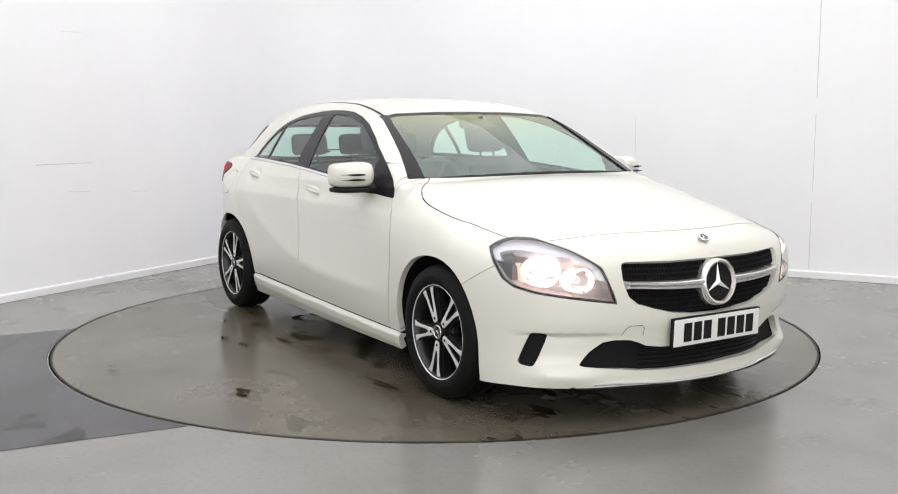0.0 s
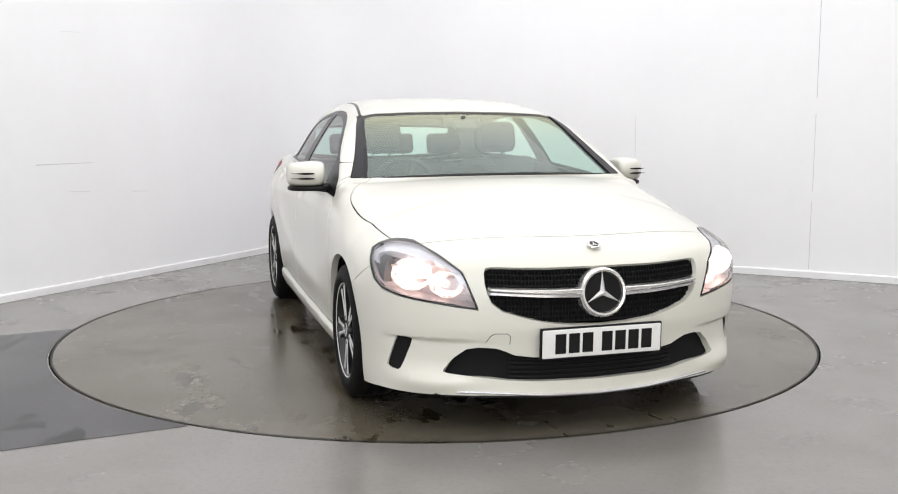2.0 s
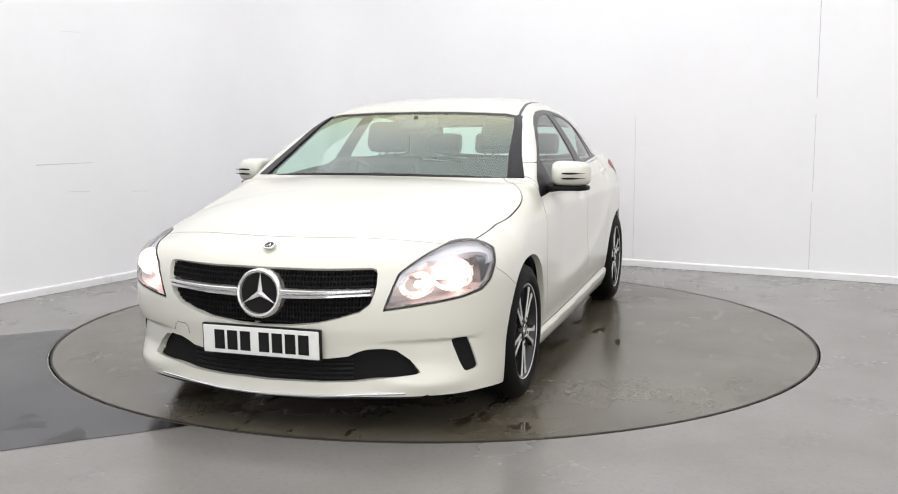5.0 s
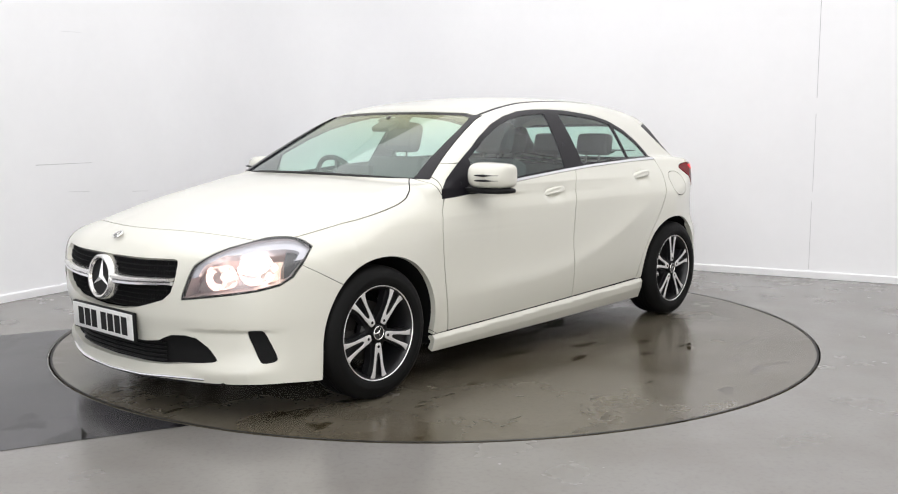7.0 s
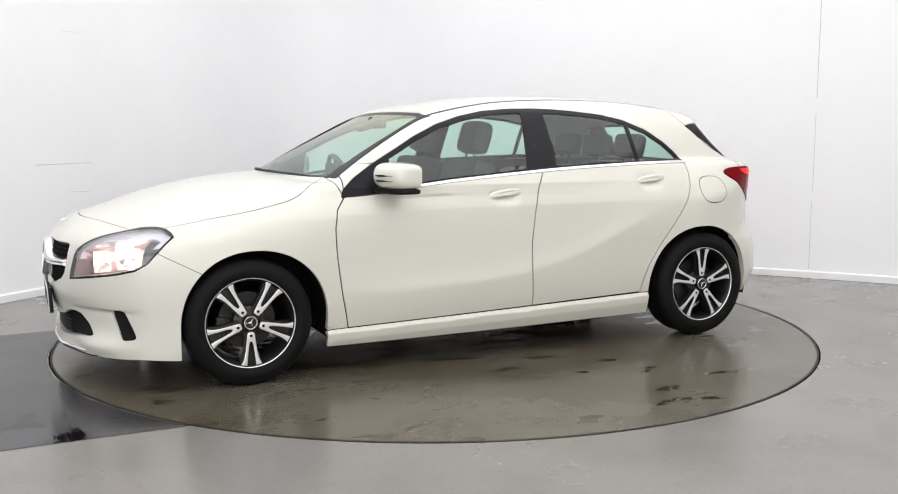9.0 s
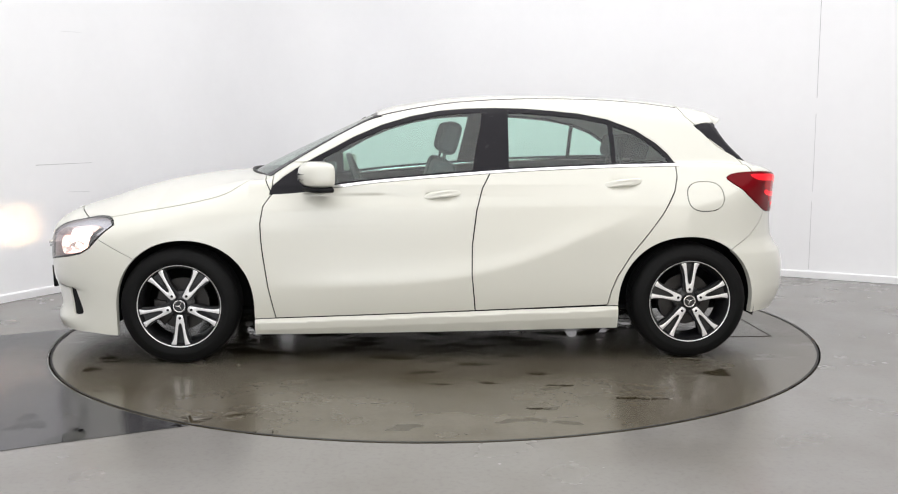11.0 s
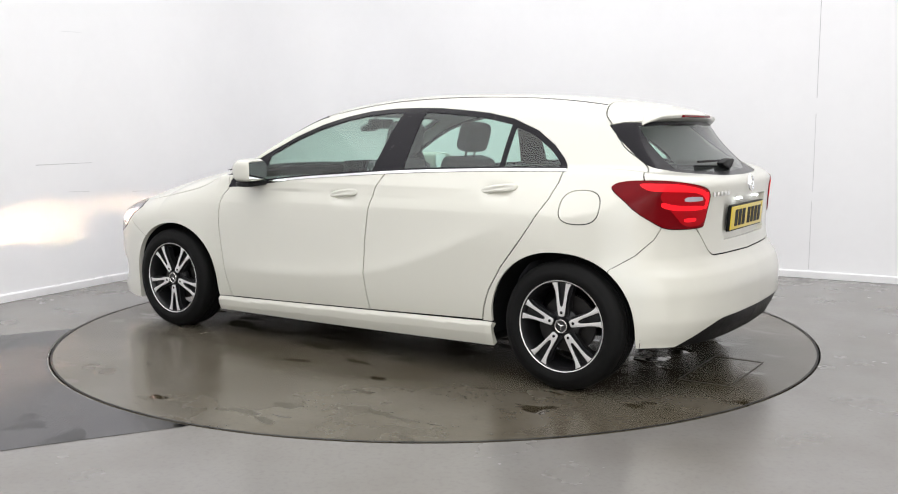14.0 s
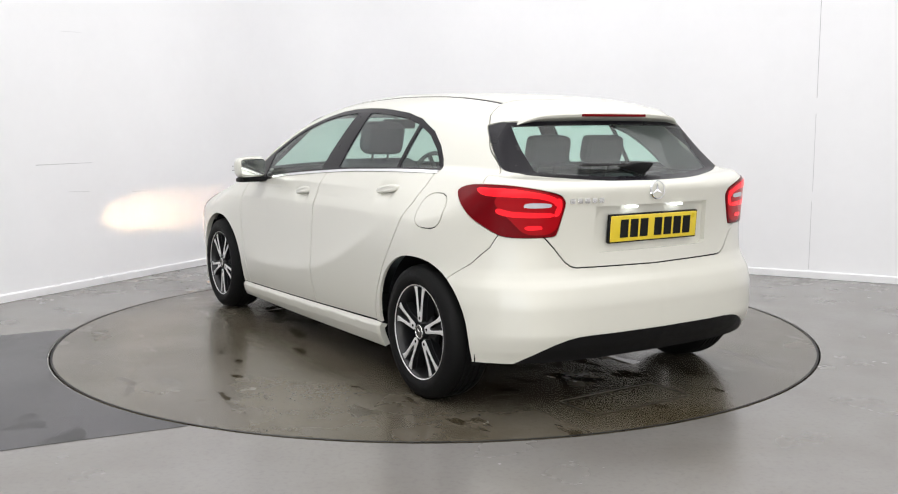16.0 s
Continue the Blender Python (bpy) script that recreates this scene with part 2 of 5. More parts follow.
tagged(part("wall_south", bm, WALL, None, "white painted walls closing the studio", sharp=0), kind="structure")
bm = bmesh.new()
box(bm, (-11, -14, ROOM_H), (12, 6, ROOM_H + 0.1))
tagged(part("ceiling", bm, CEIL, None, "plain white studio ceiling", sharp=0), kind="structure")


def disc(bm, r0, r1, z, n=128):
    a = [bm.verts.new((r0 * math.cos(2 * math.pi * i / n), r0 * math.sin(2 * math.pi * i / n), z)) for i in range(n)]
    b = [bm.verts.new((r1 * math.cos(2 * math.pi * i / n), r1 * math.sin(2 * math.pi * i / n), z)) for i in range(n)]
    for i in range(n):
        bm.faces.new((a[i], a[(i + 1) % n], b[(i + 1) % n], b[i]))
    return a, b


# floor with a round pit for the turntable
bm = bmesh.new()
a, b = disc(bm, TABLE_RADIUS + 0.010, 18.0, 0.0, 160)
pit = [bm.verts.new((v.co.x, v.co.y, -0.12)) for v in a]
for i in range(160):
    bm.faces.new((a[i], pit[i], pit[(i + 1) % 160], a[(i + 1) % 160]))
bm.faces.new(pit)
tagged(part("floor", bm, FLOOR, None, "grey painted concrete studio floor, semi-gloss", sharp=30), kind="structure")

# dark panel of the floor that runs up to the turntable
def floor_strip(name, a0, a1, b0, b1, mat, label, z):
    """A strip between the lines a0-a1 and b0-b1, which end on the round gap of the turntable."""
    bm = bmesh.new()
    n = 40
    lo, hi = [], []
    ang0, ang1 = math.atan2(a1[1], a1[0]) % (2 * math.pi), math.atan2(b1[1], b1[0]) % (2 * math.pi)
    for i in range(n + 1):
        f = i / n
        an = ang0 + (ang1 - ang0) * f
        r = TABLE_RADIUS + 0.016
        p = Vector((r * math.cos(an), r * math.sin(an)))
        da, db = (Vector(a0) - Vector(a1)).normalized(), (Vector(b0) - Vector(b1)).normalized()
        d = (da * (1 - f) + db * f).normalized()
        lo.append(bm.verts.new((p.x, p.y, z)))
        q = p + d * 5.0
        hi.append(bm.verts.new((q.x, q.y, z)))
    for i in range(n):
        bm.faces.new((lo[i], lo[i + 1], hi[i + 1], hi[i]))
    return tagged(part(name, bm, mat, None, label, sharp=0), label, "floor panel", kind="structure")


floor_strip("floor_panel", (-2.619, -0.228), (-2.248, -0.046), (-1.682, -2.298), (-1.030, -1.996), DARKFLOOR, "dark grey worn floor panel reaching the turntable", 0.002)

# ---- turntable ----
turntable = tagged(new("turntable"), "large round grey floor turntable with oily stains", "turntable")
bm = bmesh.new()
ring = [bm.verts.new((TABLE_RADIUS * math.cos(2 * math.pi * i / 160), TABLE_RADIUS * math.sin(2 * math.pi * i / 160), 0.0)) for i in range(160)]
low = [bm.verts.new((v.co.x, v.co.y, -0.09)) for v in ring]
bm.faces.new(ring)
for i in range(160):
    bm.faces.new((ring[i], low[i], low[(i + 1) % 160], ring[(i + 1) % 160]))
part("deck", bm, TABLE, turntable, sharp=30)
bm = bmesh.new()
disc(bm, TABLE_RADIUS - 0.010, TABLE_RADIUS + 0.0005, 0.0022, 160)
part("rim", bm, BLACK, turntable, "thin black steel rim", sharp=0)

# ---- car ----
car = tagged(new("car"), "cream white five-door hatchback car on a turntable, headlights on", "car")


def pchip(xs, ys):
    """Smooth curve through points that does not overshoot, as a table."""
    xs, ys = np.array(xs, float), np.array(ys, float)
    if xs[0] > xs[-1]:
        xs, ys = xs[::-1], ys[::-1]
    h, d = np.diff(xs), np.diff(ys) / np.diff(xs)
    m = np.zeros(len(xs))
    m[0], m[-1] = d[0], d[-1]
    for i in range(1, len(xs) - 1):
        if d[i - 1] * d[i] > 0:
            w1, w2 = 2 * h[i] + h[i - 1], h[i] + 2 * h[i - 1]
            m[i] = (w1 + w2) / (w1 / d[i - 1] + w2 / d[i])
    t = np.linspace(xs[0], xs[-1], 400)
    k = np.clip(np.searchsorted(xs, t) - 1, 0, len(xs) - 2)
    s = (t - xs[k]) / h[k]
    v = (1 + 2 * s) * (1 - s) ** 2 * ys[k] + s * (1 - s) ** 2 * h[k] * m[k] + s * s * (3 - 2 * s) * ys[k + 1] + s * s * (s - 1) * h[k] * m[k + 1]
    return lambda x: np.interp(x, t, v)


hood_z = pchip([2.30, 2.27, 2.23, 2.19, 2.10, 1.966, 1.72, 1.545, 1.371, 1.2, 1.0, 0.8], [0.66, 0.715, 0.752, 0.778, 0.808, 0.840, 0.905, 0.945, 0.972, 0.988, 0.997, 1.0])
belt_z = pchip([1.15, 0.9, 0.72, 0.57, 0.28, 0.0, -0.48, -0.93, -1.27, -1.5, -1.75, -2.0], [0.975, 0.965, 0.957, 0.953, 0.975, 0.995, 1.025, 1.040, 1.046, 1.046, 1.03, 1.0])
nose_x = pchip([0.10, 0.17, 0.20, 0.235, 0.30, 0.38, 0.46, 0.55, 0.63, 0.70, 0.75, 0.80, 1.0], [2.248, 2.248, 2.248, 2.2485, 2.249, 2.261, 2.280, 2.285, 2.280, 2.258, 2.225, 2.17, 2.0])
nose_g = pchip([0, 0.25, 0.5, 0.65, 0.75, 0.82, 0.87, 0.90, 1.0], [0, 0.018, 0.095, 0.175, 0.262, 0.375, 0.52, 0.65, 1.2])
tail_x = pchip([0.1, 0.24, 0.30, 0.37, 0.47, 0.56, 0.60, 0.65, 0.75, 0.90, 0.97, 1.02, 1.1, 1.3], [-1.96, -1.985, -2.015, -2.035, -2.035, -2.015, -1.985, -1.962, -1.955, -1.962, -1.968, -1.945, -1.88, -1.8])
tail_g = pchip([0, 0.3, 0.5, 0.65, 0.75, 0.81, 0.86, 0.89, 1.0], [0, 0.012, 0.04, 0.095, 0.175, 0.26, 0.40, 0.55, 1.1])
roof_z = pchip([0.7, 0.35, 0.16, 0.0, -0.17, -0.34, -0.5, -0.83, -1.16, -1.41, -1.55, -1.67, -1.9], [1.24, 1.345, 1.382, 1.405, 1.420, 1.428, 1.430, 1.422, 1.402, 1.370, 1.342, 1.312, 1.25])
glass_y = pchip([1.2, 0.9, 0.6, 0.3, 0.0, -0.6, -1.0, -1.3, -1.5, -1.8], [0.735, 0.775, 0.800, 0.812, 0.815, 0.803, 0.772, 0.728, 0.700, 0.66])
screen_x = pchip([0.90, 0.985, 1.10, 1.2, 1.33, 1.45], [1.26, 1.095, 0.855, 0.640, 0.350, 0.05])
hatch_x = pchip([0.9, 1.0, 1.05, 1.10, 1.15, 1.20, 1.25, 1.30, 1.35, 1.45], [-1.90, -1.885, -1.83, -1.775, -1.725, -1.685, -1.655, -1.632, -1.60, -1.53])
crease_z = pchip([1.9, 1.5, 0.9, 0.12, -0.8, -1.4, -1.9], [0.76, 0.776, 0.800, 0.824, 0.832, 0.83, 0.82])
sweep_z = pchip([1.0, 0.7, 0.4, 0.2, 0.0, -0.2, -0.4, -0.6, -0.85, -1.05, -1.25], [0.40, 0.40, 0.408, 0.415, 0.432, 0.462, 0.510, 0.578, 0.685, 0.765, 0.82])

W_X = [2.1, 1.8, 1.35, 0.9, 0.0, -0.9, -1.35, -1.8, -2.1]
W_Z = [0.10, 0.15, 0.25, 0.40, 0.55, 0.70, 0.80, 0.90, 1.0, 1.06, 1.3]
W_T = [[0.83, 0.845, 0.862, 0.868, 0.868, 0.84, 0.795, 0.73, 0.67, 0.64, 0.5],
       [0.84, 0.855, 0.866, 0.873, 0.875, 0.855, 0.818, 0.755, 0.70, 0.67, 0.5],
       [0.84, 0.85, 0.868, 0.888, 0.895, 0.882, 0.848, 0.785, 0.73, 0.70, 0.6],
       [0.80, 0.828, 0.851, 0.868, 0.875, 0.878, 0.869, 0.838, 0.797, 0.770, 0.65],
       [0.80, 0.832, 0.854, 0.871, 0.878, 0.881, 0.880, 0.864, 0.834, 0.812, 0.68],
       [0.80, 0.834, 0.857, 0.873, 0.881, 0.887, 0.886, 0.866, 0.826, 0.798, 0.66],
       [0.84, 0.85, 0.868, 0.888, 0.896, 0.896, 0.889, 0.848, 0.785, 0.742, 0.6],
       [0.83, 0.845, 0.858, 0.866, 0.870, 0.867, 0.855, 0.818, 0.755, 0.71, 0.56],
       [0.80, 0.82, 0.84, 0.85, 0.855, 0.85, 0.838, 0.80, 0.735, 0.69, 0.54]]
GX, GZ = np.linspace(-2.1, 2.1, 169), np.linspace(0.1, 1.3, 121)
_rows = np.array([pchip(W_Z, r)(GZ) for r in W_T])
W_GRID = np.array([pchip(W_X, _rows[:, j])(GX) for j in range(len(GZ))]).T


def side_w(x, z):
    """Half width of the lower body."""
    u = np.clip((x - GX[0]) / (GX[1] - GX[0]), 0, len(GX) - 1.001)
    v = np.clip((z - GZ[0]) / (GZ[1] - GZ[0]), 0, len(GZ) - 1.001)
    i, j = u.astype(int), v.astype(int)
    f, g = u - i, v - j
    w = (W_GRID[i, j] * (1 - f) + W_GRID[i + 1, j] * f) * (1 - g) + (W_GRID[i, j + 1] * (1 - f) + W_GRID[i + 1, j + 1] * f) * g
    w = w - 0.11 * np.maximum(0, z - crease_z(x)) * np.clip((1.7 - np.abs(x)) / 0.4, 0, 1)
    d = sweep_z(x) - z
    fade = np.clip((1.0 - x) / 0.5, 0, 1) * np.clip((x + 1.15) / 0.35, 0, 1)
    # a ridge sweeps up over the doors: the skin above it leans out towards it, the skin below stands upright
    reach = 0.10 + 0.30 / (1 + np.exp(-np.clip(d / 0.02, -40, 40)))
    w = w + 0.021 * fade * (np.exp(-(np.sqrt(d * d + 0.00015) - 0.0122) / reach) - 0.45)
    # the doors tuck in over a proud sill
    along = np.clip((1.02 - np.abs(x)) / 0.08, 0, 1)
    over = z - (0.2595 - 0.0284 * x)
    step = np.clip(-over / 0.022, 0, 1)
    w = w + along * (0.026 * step * step * (3 - 2 * step) - 0.010 * np.exp(-np.maximum(over, 0) / 0.05) + 0.25 * np.minimum(0, over + 0.06))
    # hollows behind the door handles
    for x0, z0 in ((-0.030, 0.882), (-0.990, 0.935)):
        w = w - 0.020 * np.exp(-((x - x0) / 0.075) ** 4 - ((z - z0 + 0.004) / 0.036) ** 2)
    return w


def smax(a, b, k):
    h = np.maximum(k - np.abs(a - b), 0) / k
    return np.maximum(a, b) + h * h * k / 4


def body(p):
    """Below zero inside the car's body."""
    x, y, z = p[:, 0], np.abs(p[:, 1]), p[:, 2]
    crown = 0.035 + 0.080 * np.clip((x - 0.95) / 0.55, 0, 1) ** 1.2
    top = hood_z(x) - crown * (y / 0.72) ** 2.4
    belt = belt_z(x)
    f = np.clip((x - 0.85) / 0.3, 0, 1)
    f = f * f * (3 - 2 * f)
    top = z - (top * f + belt * (1 - f))
    low = smax((y - side_w(x, z)) * 0.95, top, np.where(x > 1.0, 0.09, 0.03))
    out = np.clip((y - 0.42) / 0.26, 0, 1)
    out = out * out * (3 - 2 * out)
    brow = np.clip((0.412 - z) / 0.018, 0, 1)
    relief = out * np.clip((0.83 - y) / 0.10, 0, 1) * (0.030 * np.exp(-((z - 0.225) / 0.045) ** 2) - 0.026 * brow * brow * (3 - 2 * brow) * np.exp(-np.maximum(0, 0.39 - z) / 0.075))
    low = smax(low, (x - (nose_x(z) - nose_g(y) + relief)) * 0.8, 0.06)
    low = smax(low, ((tail_x(z) + tail_g(y)) - x) * 0.8, 0.05)
    gy = glass_y(x) - np.maximum(z - 1.0, -0.06) * 0.50 - np.maximum(0, z - 1.0) ** 2 * 0.42
    cab = smax((y - gy) * 0.85, z - (roof_z(x) - 0.075 * y * y - 0.05 * y ** 4), 0.11)
    cab = smax(cab, (x - (screen_x(z) - (0.38 - 0.5 * (z - 1.0)) * y * y)) * 0.5, 0.02)
    cab = smax(cab, ((hatch_x(z) + 0.26 * y * y) - x) * 0.6, 0.02)
    cab = np.maximum(cab, 0.90 - z)
    k = 0.022
    h = np.maximum(k - np.abs(low - cab), 0) / k
    return np.minimum(low, cab) - h * h * k / 4


def gradient(p):
    e = 0.0015
    g = np.stack([body(p + d) - body(p - d) for d in np.eye(3) * e], 1)
    return g / np.maximum(np.linalg.norm(g, axis=1), 1e-9)[:, None]


def shell(step=0.02):
    """The left half of the body's skin: triangles, with their normals."""
    lo = np.array((-2.3, 0.0, -0.15))
    nx, ny, nz = int(4.8 / step), int(1.0 / step), int(1.75 / step)
    index, pts, quads = {}, [], []

    def vert(i, j, k):
        key = (i, j, k)
        if key not in index:
            index[key] = len(pts)
            pts.append((lo[0] + 4.8 * i / nx, 1.0 * j / ny, lo[2] + 1.75 * k / nz))
        return index[key]
    for i in range(nx):
        for k in range(nz):
            quads.append((vert(i, ny, k), vert(i, ny, k + 1), vert(i + 1, ny, k + 1), vert(i + 1, ny, k)))
        for j in range(ny):
            quads.append((vert(i, j, nz), vert(i + 1, j, nz), vert(i + 1, j + 1, nz), vert(i, j + 1, nz)))
    for j in range(ny):
        for k in range(nz):
            quads.append((vert(nx, j, k), vert(nx, j + 1, k), vert(nx, j + 1, k + 1), vert(nx, j, k + 1)))
            quads.append((vert(0, j, k), vert(0, j, k + 1), vert(0, j + 1, k + 1), vert(0, j + 1, k)))
    p = np.array(pts)
    q = np.stack([np.clip(p[:, 0], -1.6, 1.7), np.clip(p[:, 1], 0, 0.3), np.clip(p[:, 2], 0.5, 0.62)], 1)
    a, b = np.zeros(len(p)), np.ones(len(p))
    found = np.zeros(len(p), bool)
    for s in np.linspace(0.02, 1, 60):
        out = (body(q + (p - q) * s) > 0) & ~found
        b[out], found[out] = s, True
        a[~found] = s
    for _ in range(22):
        m = (a + b) / 2
        out = body(q + (p - q) * m[:, None]) > 0
        b[out], a[~out] = m[out], m[~out]
    v = q + (p - q) * ((a + b) / 2)[:, None]
    quads = np.array(quads)
    return v, np.concatenate([quads[:, [0, 1, 2]], quads[:, [0, 2, 3]]])


def snap(v):
    """Draws points that lie near the skin onto it."""
    for _ in range(3):
        e = 0.001
        g = np.stack([(body(v + d) - body(v - d)) / (2 * e) for d in np.eye(3) * e], 1)
        v = v - np.clip(body(v) / np.maximum((g * g).sum(1), 0.05), -0.004, 0.004)[:, None] * g * np.array((1, 1, 1))
    return v


def refine(v, t, near, longest):
    """Halves the edges that are longer than this where near(v) says so."""
    flag = near(v)
    e = np.sort(np.concatenate([t[:, [0, 1]], t[:, [1, 2]], t[:, [2, 0]]]), 1)
    key = e[:, 0].astype(np.int64) * len(v) + e[:, 1]
    uniq, first, inv = np.unique(key, return_index=True, return_inverse=True)
    ue = e[first]
    long = (np.linalg.norm(v[ue[:, 0]] - v[ue[:, 1]], axis=1) > longest) & (flag[ue[:, 0]] | flag[ue[:, 1]])
    mid = np.full(len(ue), -1)
    mid[long] = len(v) + np.arange(long.sum())
    mp = snap((v[ue[long, 0]] + v[ue[long, 1]]) / 2)
    v2 = np.concatenate([v, mp])
    m = mid[inv].reshape(3, -1).T
    cnt = (m >= 0).sum(1)
    out = [t[cnt == 0]]
    f = cnt == 3
    a, b, c, x, y, z = t[f, 0], t[f, 1], t[f, 2], m[f, 0], m[f, 1], m[f, 2]
    out += [np.stack(s, 1) for s in ((a, x, z), (x, b, y), (z, y, c), (x, y, z))]
    for r in range(3):
        i, j, k = r, (r + 1) % 3, (r + 2) % 3
        f = (cnt == 1) & (m[:, i] >= 0)
        a, b, c, x = t[f, i], t[f, j], t[f, k], m[f, i]
        out += [np.stack((a, x, c), 1), np.stack((x, b, c), 1)]
        f = (cnt == 2) & (m[:, k] < 0)
        a, b, c, x, y = t[f, i], t[f, j], t[f, k], m[f, i], m[f, j]
        out += [np.stack((x, b, y), 1), np.stack((a, x, y), 1), np.stack((a, y, c), 1)]
    return v2, np.concatenate(out)


def cut(v, t, f):
    """Splits triangles along f = 0: those where f is below zero, and the rest."""
    e = np.sort(np.concatenate([t[:, [0, 1]], t[:, [1, 2]], t[:, [2, 0]]]), 1)
    key = e[:, 0].astype(np.int64) * len(v) + e[:, 1]
    uniq, first, inv = np.unique(key, return_index=True, return_inverse=True)
    ue = e[first]
    fa, fb = f[ue[:, 0]], f[ue[:, 1]]
    cross = (fa < 0) != (fb < 0)
    mid = np.full(len(ue), -1)
    mid[cross] = len(v) + np.arange(cross.sum())
    s = (fa[cross] / (fa[cross] - fb[cross]))[:, None]
    v2 = np.concatenate([v, v[ue[cross, 0]] * (1 - s) + v[ue[cross, 1]] * s])
    m = mid[inv].reshape(3, -1).T
    neg = f[t] < 0
    n = neg.sum(1)
    ins, outs = [t[n == 3]], [t[n == 0]]
    for r in range(3):
        i, j, k = r, (r + 1) % 3, (r + 2) % 3
        for lone, one, two in (((n == 1) & neg[:, i], ins, outs), ((n == 2) & ~neg[:, i], outs, ins)):
            a, b, c, x, z = t[lone, i], t[lone, j], t[lone, k], m[lone, i], m[lone, k]
            one.append(np.stack((a, x, z), 1))
            two += [np.stack((x, b, c), 1), np.stack((x, c, z), 1)]
    return v2, np.concatenate(ins), np.concatenate(outs)


def polygon(u, w, pts):
    """Signed distance to an outline, below zero inside."""
    pts = np.array(pts, float)
    d, inside = np.full(len(u), 1e9), np.zeros(len(u), bool)
    for (ax, ay), (bx, by) in zip(pts, np.roll(pts, -1, 0)):
        ex, ey = bx - ax, by - ay
        s = np.clip(((u - ax) * ex + (w - ay) * ey) / (ex * ex + ey * ey + 1e-12), 0, 1)
        d = np.minimum(d, np.hypot(u - ax - s * ex, w - ay - s * ey))
        hit = ((ay > w) != (by > w)) & (u < ex * (w - ay) / (by - ay + 1e-12) + ax)
        inside ^= hit
    return np.where(inside, -d, d)


def rounded(pts, turns=2):
    """An outline with its corners cut round."""
    p = [np.array(q, float) for q in pts]
    for _ in range(turns):
        p = [q for a, b in zip(p, p[1:] + p[:1]) for q in (a * 0.8 + b * 0.2, a * 0.2 + b * 0.8)]
    return p

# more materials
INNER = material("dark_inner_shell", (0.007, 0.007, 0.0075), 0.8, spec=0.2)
LINER = material("pale_headliner", (0.45, 0.45, 0.42), 0.9, spots=0.1, scale=20)
SEAT = material("dark_grey_seat_cloth", (0.07, 0.072, 0.08), 0.9, spots=0.2, scale=14, bump=0.12, bump_scale=60)
DASH = material("dark_dashboard_plastic", (0.07, 0.07, 0.072), 0.65, spots=0.12, scale=14, bump=0.08, bump_scale=60)
ALLOY = material("machined_alloy", (0.80, 0.79, 0.78), 0.33, metal=0.45, spots=0.06, scale=30)
DARKALLOY = material("dark_grey_wheel_paint", (0.012, 0.012, 0.013), 0.35, spots=0.2, scale=30)
STEEL = material("brake_steel", (0.035, 0.032, 0.030), 0.5, metal=0.5, spots=0.3, scale=20)
SILVER = material("silver_trim", (0.80, 0.79, 0.77), 0.22, metal=0.85, spots=0.03)
LENS = glass("clear_lamp_lens", (0.95, 0.95, 0.95), 0.03)
BEZEL = material("lamp_bezel_grey", (0.46, 0.41, 0.42), 0.3, metal=0.35, spots=0.1, scale=20)
BULB = material("lit_headlight_bulb", (1, 0.9, 0.8), 0.3, emit=((1.0, 0.60, 0.34), 26000.0))
# reflectors emit by themselves, in place of light thrown back from the bulb
GLOWBOWL = material("self_glowing_lamp_metal", (0.9, 0.8, 0.75), 0.2, metal=0.9, emit=((1.0, 0.78, 0.70), 3.0))
GLOWDIM = material("dim_self_glowing_lamp_metal", (0.85, 0.78, 0.75), 0.2, metal=0.9, emit=((1.0, 0.72, 0.64), 0.9))
GLOWWING = material("warm_self_glowing_reflector_side", (0.85, 0.72, 0.62), 0.3, metal=0.3, emit=((1.0, 0.66, 0.50), 0.30))
LAMPTIP = material("dark_lamp_housing", (0.07, 0.07, 0.075), 0.35, metal=0.2, spots=0.1, scale=30)
GUIDE = material("pale_light_guide", (0.62, 0.62, 0.68), 0.25, metal=0.35, spots=0.08, scale=40)
# uneven emission stands in for the bulb mirrored in the bowls' facets
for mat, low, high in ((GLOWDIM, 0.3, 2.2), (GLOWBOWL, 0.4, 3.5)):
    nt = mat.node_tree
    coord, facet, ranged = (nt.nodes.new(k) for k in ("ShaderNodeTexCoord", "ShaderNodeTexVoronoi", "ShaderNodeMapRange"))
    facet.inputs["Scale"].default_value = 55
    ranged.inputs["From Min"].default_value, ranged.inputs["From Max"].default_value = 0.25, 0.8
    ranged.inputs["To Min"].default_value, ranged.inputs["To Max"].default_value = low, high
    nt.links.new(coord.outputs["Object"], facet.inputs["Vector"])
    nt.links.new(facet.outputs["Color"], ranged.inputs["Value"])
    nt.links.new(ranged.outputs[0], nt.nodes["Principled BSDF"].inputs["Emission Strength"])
REDLENS = material("red_lamp_plastic", (0.16, 0.001, 0.004), 0.2, spots=0.15, scale=10, spec=0.12)
REDGLOW = material("lit_red_lamp", (0.22, 0.003, 0.006), 0.2, spec=0.2, emit=((1.0, 0.012, 0.022), 1.15))
LITRED = material("faintly_lit_red_plastic", (0.22, 0.002, 0.005), 0.2, spots=0.15, scale=30, spec=0.15, emit=((1.0, 0.006, 0.016), 0.16))
PLATEW = material("white_number_plate", (0.78, 0.78, 0.76), 0.3, coat=0.4, spots=0.04, scale=20)
